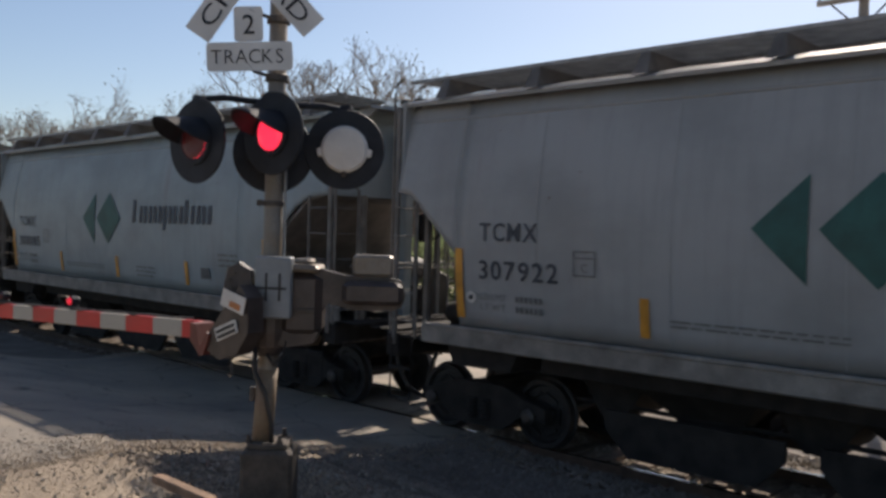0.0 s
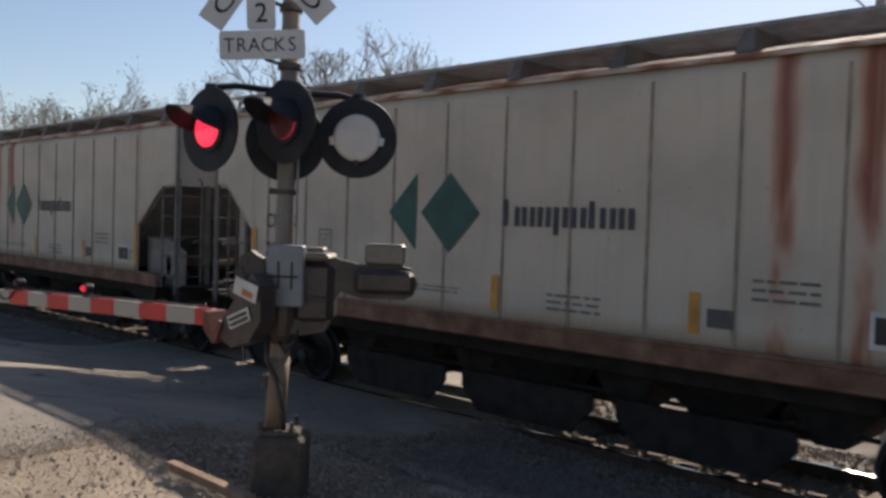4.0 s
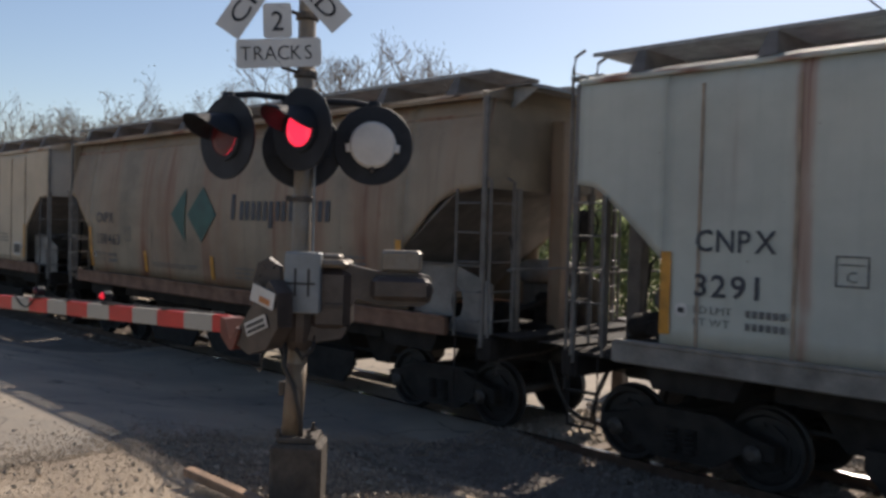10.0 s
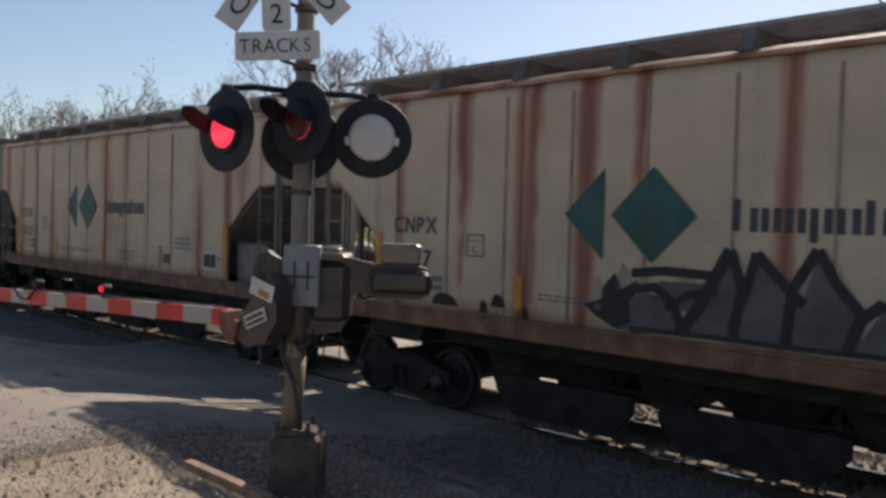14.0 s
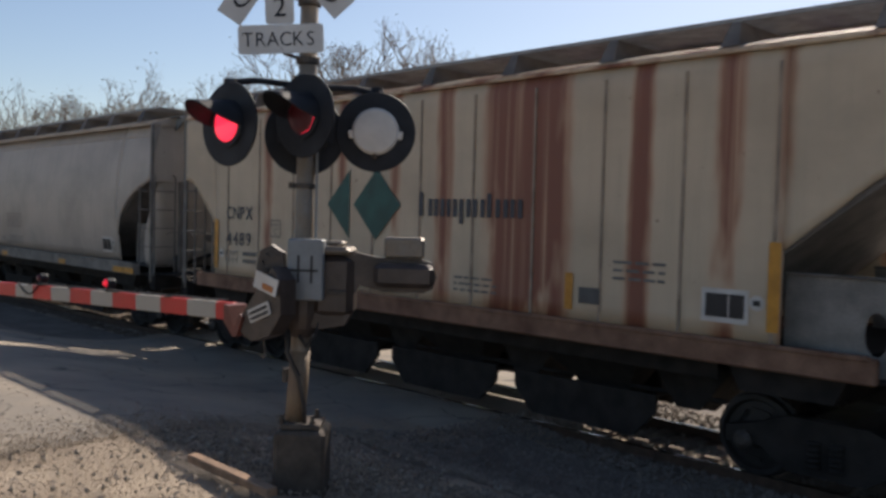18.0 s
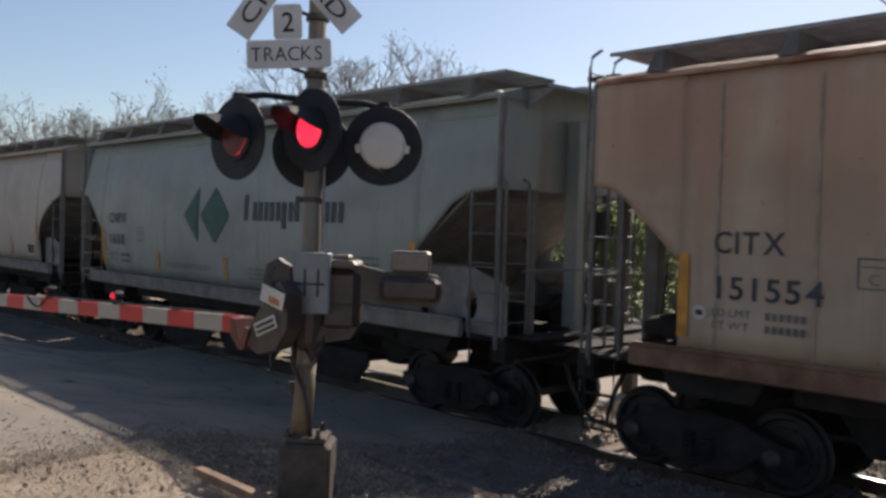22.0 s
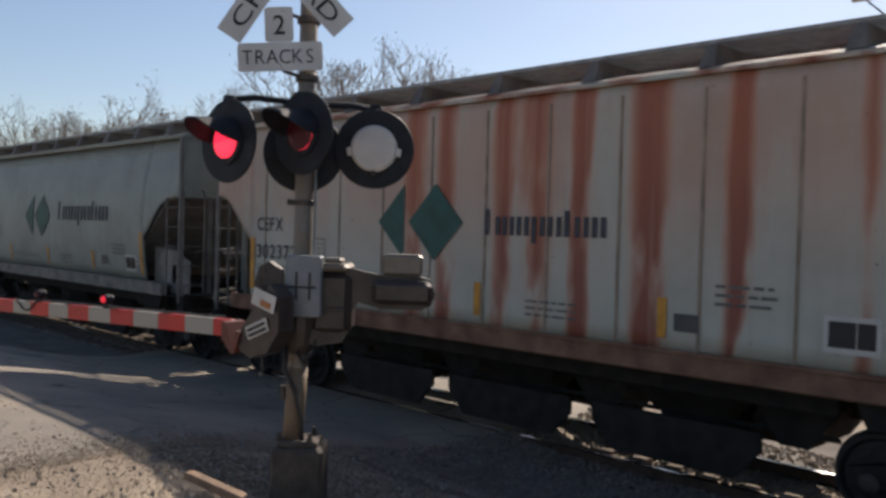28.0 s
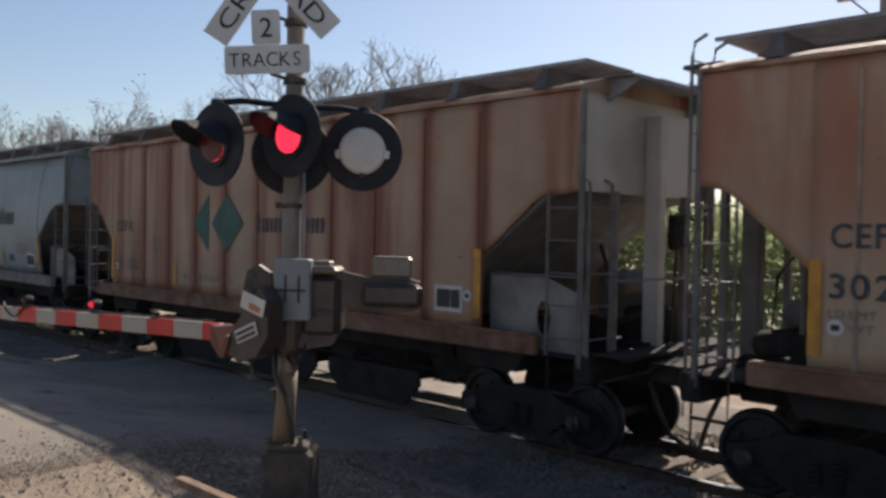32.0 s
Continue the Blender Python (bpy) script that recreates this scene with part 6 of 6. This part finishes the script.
# ---- gate arm across the road ----
def build_gate():
    at = pose(-5.450, 3.740, 1.658, 0, 0, 5.55) @ pose(0, 0, 0, 0, -1.744, 0) @ Matrix.Diagonal((0.979, 0.947, 0.947, 1.0))
    G = thing("gate_arm", at, "red and white striped crossing gate arm lowered across the road", "gate arm")
    part("mount", Geo().prism([(0.12, -0.12), (0.34, -0.22), (0.56, -0.16), (0.70, 0.02), (0.70, 0.30), (0.60, 0.40), (0.40, 0.20)][::-1], -0.10, 0.06), M_MECH, G, "brown-grey arm mounting")
    part("channel", Geo().prism([(0.0, -0.08), (0.12, -0.20), (0.17, -0.19), (0.25, -0.02), (0.21, 0.0), (0.13, -0.12), (0.06, 0.06), (0.0, 0.07)][::-1], -0.12, 0.08), M_ORANGE, G, "orange breakaway channel")
    lab = part("mount_label", Geo().box(-0.02, 0.25, -0.004, 0.004, -0.055, 0.055), M_PANELWHITE, G, "white label with dark bars")
    lab.matrix_basis = pose(0.345, -0.11, -0.01, 0, -20, 0)
    for z in (-0.028, 0.018):
        part("label_bar", Geo().box(0.0, 0.23, -0.009, -0.006, z - 0.014, z + 0.014), M_BLACKDECAL, lab)
    lab2 = part("mount_label", Geo().box(-0.14, 0.14, -0.004, 0.004, -0.07, 0.07), M_PANELWHITE, G, "white instruction label with an orange patch")
    lab2.matrix_basis = pose(0.56, -0.13, 0.27, 0, 16, 0)
    part("label_patch", Geo().box(-0.03, 0.10, -0.009, -0.006, -0.05, 0.0), M_LABELORANGE, lab2)
    x, red = 0.0, True
    w = 0.24
    while x < 8.2:
        part("arm_section", Geo().box(-x - w, -x, -0.03, 0.03, -0.075, 0.075, 0.006), M_RED if red else M_ARMWHITE, G, "red band" if red else "white band")
        x, red, w = x + w, not red, 0.42
    for xl in (2.02, 3.42, 5.0, 6.6):
        lp = part("gate_lamp", Geo().box(-xl - 0.04, -xl + 0.04, -0.04, 0.04, 0.075, 0.12, 0.01).lathe([(0.045, 0.0), (0.05, 0.02), (0.05, 0.08), (0.04, 0.09)], 14, pose(-xl, 0.05, 0.165, 90)), M_BLACK, G, "small gate lamp")
        part("lens", Geo().lathe([(0.038, 0.0), (0.025, 0.02), (0.0, 0.025)], 14, pose(-xl, -0.04, 0.165, 90)), M_DIMRED if 1 < xl < 3 else M_LENSDARK, lp, "glowing red lens")
    loop = [(-0.05 - 0.3 * i, -0.035, 0.09 + (0.0 if i % 2 else 0.008)) for i in range(7)] + [(-2.02, -0.035, 0.10)]
    part("lamp_cable", Geo().tube(loop, 0.010, 5), M_RUBBER, G)
    sag = [(-3.42 - 0.5 * i / 8, -0.04, 0.10 - 0.13 * math.sin(math.pi * i / 8)) for i in range(9)]
    part("lamp_cable", Geo().tube([(-2.02 - 1.4 * i / 6, -0.035, 0.095) for i in range(7)] + sag, 0.010, 5), M_RUBBER, G)
    for i in range(7):
        part("clip", Geo().box(-1.0 - 0.9 * i, -0.93 - 0.9 * i, -0.036, 0.036, 0.073, 0.083), M_STEEL, G)
    part("hook", Geo().tube([(0.37, 0.0, -0.18), (0.39, 0.0, -0.33), (0.37, 0.0, -0.37), (0.34, 0.0, -0.35)], 0.008, 5), M_STEEL, G)


build_gate()

# ---- timber lying by the mast ----
single("timber", Geo().box(-0.62, 0.62, -0.05, 0.05, -0.03, 0.04, 0.008), M_WOOD, "weathered brown timber lying on the gravel", "timber", at=pose(-5.412, 3.691, 0.326, 0, 0, 0))


# ---- trees ----
def grow(rnd, height, spread, bare=1.0, levels=5):
    """A branching skeleton: limbs and twigs as tapered bars, and twig ends."""
    g, tips = Geo(), []

    def branch(p, d, length, r, level):
        n = 3 if level < 2 else 2
        pts = [p]
        for i in range(n):
            d = (d + Vector((rnd.uniform(-1, 1), rnd.uniform(-1, 1), rnd.uniform(-0.4, 0.8))) * (0.16 + 0.05 * level)).normalized()
            pts.append(pts[-1] + d * (length / n))
        g.tube(pts, r, 6 if level < 2 else (4 if level < 4 else 3), r * 0.62, cap=False)
        if level >= levels:
            tips.append(pts[-1])
            return
        kids = rnd.randint(2, 3) if level else rnd.randint(3, 4)
        for k in range(kids):
            q = pts[-1] if k < 2 else pts[-2].lerp(pts[-1], rnd.random())
            side = Vector((rnd.uniform(-1, 1), rnd.uniform(-1, 1), rnd.uniform(-0.1, 0.7))).normalized()
            nd = (d * 0.75 + side * (0.75 * spread)).normalized()
            branch(q, nd, length * rnd.uniform(0.62, 0.82), r * 0.64, level + 1)

    branch(Vector((0, 0, -0.3)), Vector((0, 0, 1)), height * 0.27, height * 0.016, 0)
    return g, tips


def leaves(rnd, tips, per, radius, size):
    g = Geo()
    for t in tips:
        for _ in range(per):
            p = t + Vector((rnd.gauss(0, radius), rnd.gauss(0, radius), rnd.gauss(0, radius * 0.8)))
            a = Vector((rnd.uniform(-1, 1), rnd.uniform(-1, 1), rnd.uniform(-1, 1))).normalized() * size * rnd.uniform(0.6, 1.3)
            b = a.cross(Vector((rnd.uniform(-1, 1), rnd.uniform(-1, 1), rnd.uniform(-1, 1)))).normalized() * size * 0.6
            g.add([p - a, p - b * 0.6, p + a, p + b * 0.6], [(0, 1, 2, 3)])
    return g


def plant(seed, phi, dist, height, spread=0.9, leafy=0, leaf_size=0.16, material=None, label="bare spring tree", radius=0.5, levels=5):
    rnd = random.Random(seed)
    x, y = 0.73 + dist * math.sin(radians(phi)), dist * math.cos(radians(phi))
    T = thing("tree", pose(x, y, RAIL_Z - 0.05, 0, 0, rnd.uniform(0, 360)), label, "tree", "trees behind the railway")
    g, tips = grow(rnd, height, spread, levels=levels)
    part("trunk", g, M_BARK, T)
    if leafy:
        part("crown", leaves(rnd, tips, leafy, radius, leaf_size), material or M_BUD, T)


for seed, phi, dist, h, sp, leafy in ((1, -73.4, 62, 12.2, 1.0, 1), (2, -70.1, 66, 11.6, 1.0, 1), (3, -67.5, 66, 12.8, 0.9, 2), (4, -64.8, 70, 13.1, 0.9, 3), (9, -62.6, 68, 13.5, 0.8, 4), (5, -59.2, 66, 13.9, 0.9, 1), (6, -56.0, 70, 13.7, 0.95, 1), (10, -52.8, 64, 14.1, 0.8, 1), (17, -54.6, 68, 14.3, 1.0, 1), (21, -51.4, 62, 19.5, 0.95, 1), (22, -49.0, 66, 20.5, 0.95, 1), (27, -46.6, 64, 18.0, 0.95, 1)):
    plant(seed, phi, dist, h * (1.12 if phi < -50 else 1.0), sp, 1 + leafy // 2, 0.10, M_BUD, "tall bare spring tree with fine twigs and few buds", 0.25, 6)
for i in range(16):
    rnd = random.Random(40 + i)
    phi = -49 + 3.3 * i + rnd.uniform(-1, 1)
    near = phi < -23.5
    plant(60 + i, phi, (29 if near else 62) + rnd.uniform(-3, 6), rnd.uniform(4.4, 6.2) * (1.0 if near else 1.5), 1.1, 30, 0.06 if near else 0.12, M_LEAF, "young green leafy tree in spring", 0.40 if near else 0.7, 5)


# ---- far side: a concrete lot and the utility pole ----
def sheet(x0, x1, y0, y1, z):
    return Geo().add([(x0, y0, z), (x1, y0, z), (x1, y1, z), (x0, y1, z)], [(0, 1, 2, 3)])


def make_hedge():
    rnd = random.Random(77)
    g = Geo()
    for _ in range(90000):
        x = rnd.uniform(-60, -8.3)
        top = 3.7 + 1.6 * noise.noise(Vector((x * 0.22, 0, 0))) + 1.0 * noise.noise(Vector((x * 0.9, 4, 0)))
        z = max(0.1, top) * rnd.random() ** 0.8 + RAIL_Z
        y = 24 + 0.05 * abs(x + 15) + rnd.choice((0, 0, 4)) + rnd.uniform(-1.2, 1.2) + (z - 1) * 0.2
        a = Vector((rnd.uniform(-1, 1), rnd.uniform(-1, 1), rnd.uniform(-1, 1))).normalized() * rnd.uniform(0.05, 0.13)
        b = a.cross(Vector((rnd.uniform(-1, 1), rnd.uniform(-1, 1), rnd.uniform(-1, 1)))).normalized() * 0.07
        p = Vector((x, y, z))
        g.add([p - a, p - b, p + a, p + b], [(0, 1, 2, 3)])
    single("undergrowth", g, M_LEAF, "dense green spring undergrowth beyond the track", "bushes", kind="stuff")


make_hedge()
single("pavement", Geo().box(-7.6, 34.0, 17.0, 46.0, RAIL_Z - 0.20, RAIL_Z + 0.01, 0.02), M_CONCRETE, "pale concrete lot beyond the track", "pavement", kind="structure")


SIGN_Z = 1.33     # height of the small sign on the pole


def build_utility_pole():
    U = thing("utility_pole", pose(-6.66, 23.08, RAIL_Z), "tall wooden utility pole with crossarm and wires", "utility pole")
    part("pole", Geo().lathe([(0.17, -0.2), (0.14, 6.0), (0.11, 11.5)], 12), M_POLEWOOD, U, smooth=True)
    part("crossarm", Geo().box(-1.1, 1.1, -0.22, -0.12, 9.02, 9.15, 0.01), M_POLEWOOD, U)
    sg = part("road_sign", Geo().prism(rounded(-0.23, 0.23, SIGN_Z - 0.30, SIGN_Z + 0.30, 0.03), -0.185, -0.175), M_WHITE, U, "small white sign with dark bars")
    for x0, x1, z0, z1 in ((-0.16, 0.16, 0.16, 0.22), (-0.13, 0.13, 0.06, 0.12), (-0.15, -0.02, -0.22, 0.0), (0.02, 0.15, -0.22, 0.0)):
        part("sign_bar", Geo().box(x0, x1, -0.190, -0.187, SIGN_Z + z0, SIGN_Z + z1), M_BLACKDECAL, sg)
    for s in (-1, 1):
        part("brace", Geo().tube([(s * 0.75, -0.17, 9.02), (s * 0.06, -0.14, 8.35)], 0.025, 6), M_STEEL, U)
    for x in (-1.1, -0.6, 0.6, 1.1):
        part("insulator", Geo().lathe([(0.03, 9.12), (0.06, 9.16), (0.03, 9.26)], 8, pose(x, 0, 0)), M_PLATE, U)


build_utility_pole()


# ---- gate on the far side of the track ----
def build_far_gate():
    G = thing("gate_arm", pose(-8.09, 13.26, 0.0), "red and white striped gate arm lowered beyond the track", "gate arm")
    part("post", Geo().box(0.0, 0.24, -0.12, 0.12, RAIL_Z - 0.05, 0.95, 0.03), M_MECH, G, "dark gate machine post")
    x, red = 0.0, True
    while x < 6.4:
        part("arm_section", Geo().box(-x - 0.42, -x, -0.03, 0.03, 0.50, 0.62, 0.006), M_RED if red else M_WHITE, G, "red band" if red else "white band")
        x, red = x + 0.42, not red
    for xl in (1.22, 3.6, 6.0):
        lp = part("gate_lamp", Geo().box(-xl - 0.05, -xl + 0.05, -0.05, 0.05, 0.62, 0.74, 0.015), M_BLACK, G, "small gate lamp")
        part("lens", Geo().lathe([(0.045, 0.0), (0.03, 0.02), (0.0, 0.025)], 12, pose(-xl, -0.05, 0.69, 90)), M_DIMRED, lp, "glowing red lens")


build_far_gate()


# ---- what moves ----
# where the train stands along the track, second by second: the middle of the first numbered car
RUN = [(0, -1.34), (1, 12.96), (2, 27.19), (3, 41.42), (4, 55.85), (5, 70.29), (6, 84.73), (7, 98.92), (8, 113.27), (9, 127.65), (10, 141.77), (11, 156.48), (12, 170.65), (13, 184.95), (14, 199.22), (15, 213.61), (16, 228.0), (17, 242.39), (18, 256.69), (19, 270.94), (20, 285.06), (21, 299.32), (22, 313.47), (23, 328.08), (24, 341.88), (25, 355.81), (26, 370.01), (27, 384.21), (28, 398.42), (29, 412.96), (30, 427.04), (31, 441.29), (32, 455.53)]
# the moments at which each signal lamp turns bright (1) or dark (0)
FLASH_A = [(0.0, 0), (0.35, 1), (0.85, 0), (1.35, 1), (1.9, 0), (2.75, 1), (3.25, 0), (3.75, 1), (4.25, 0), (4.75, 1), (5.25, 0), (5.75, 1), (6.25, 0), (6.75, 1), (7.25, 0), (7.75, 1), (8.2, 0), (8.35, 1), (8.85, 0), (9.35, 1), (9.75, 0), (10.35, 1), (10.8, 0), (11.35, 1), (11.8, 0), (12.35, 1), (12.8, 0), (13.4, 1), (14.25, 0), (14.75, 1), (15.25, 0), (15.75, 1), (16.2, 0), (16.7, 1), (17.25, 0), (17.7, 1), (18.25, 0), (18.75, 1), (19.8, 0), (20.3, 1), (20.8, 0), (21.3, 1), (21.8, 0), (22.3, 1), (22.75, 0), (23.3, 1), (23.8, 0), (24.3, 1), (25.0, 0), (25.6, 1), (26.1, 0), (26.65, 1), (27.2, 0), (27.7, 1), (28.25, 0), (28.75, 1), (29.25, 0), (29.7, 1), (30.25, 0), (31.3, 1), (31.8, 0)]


def motions():
    for k, car in CARS.items():
        walk(car, [(t, pose(s - PITCH * k, TRACK_Y, 0)) for t, s in RUN])
        # wheels roll while their car is in sight of the crossing
        seen = [i for i in range(frame(32.0)) if -36 < np.interp(i / FPS, [r[0] for r in RUN], [r[1] for r in RUN]) - PITCH * k < 12]
        if len(seen) > 2:
            for ws in [o for o in car.children_recursive if o.name.startswith("wheelset")]:
                x = ws.matrix_basis.translation.x
                rows = [(i / FPS, pose(x, 0, 0.46, 0, math.degrees((np.interp(i / FPS, [r[0] for r in RUN], [r[1] for r in RUN]) - RUN[0][1]) / 0.46) % 360, 0)) for i in seen]
                if seen[0] > 0:
                    rows.insert(0, (0.0, rows[0][1]))
                if seen[-1] < frame(32.0) - 1:
                    rows.append((32.0, rows[-1][1]))
                walk(ws, rows)
    # half turns of the added drums imitate the lamps going on and off
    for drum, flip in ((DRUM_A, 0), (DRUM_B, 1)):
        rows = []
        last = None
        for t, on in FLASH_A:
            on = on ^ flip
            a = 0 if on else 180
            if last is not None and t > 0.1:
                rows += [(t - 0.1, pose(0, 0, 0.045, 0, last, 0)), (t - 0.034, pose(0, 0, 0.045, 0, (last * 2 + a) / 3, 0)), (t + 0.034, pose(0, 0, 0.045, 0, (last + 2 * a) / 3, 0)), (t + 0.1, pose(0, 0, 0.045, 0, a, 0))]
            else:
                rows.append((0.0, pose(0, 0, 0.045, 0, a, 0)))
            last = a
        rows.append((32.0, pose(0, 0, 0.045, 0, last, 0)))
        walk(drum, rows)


motions()
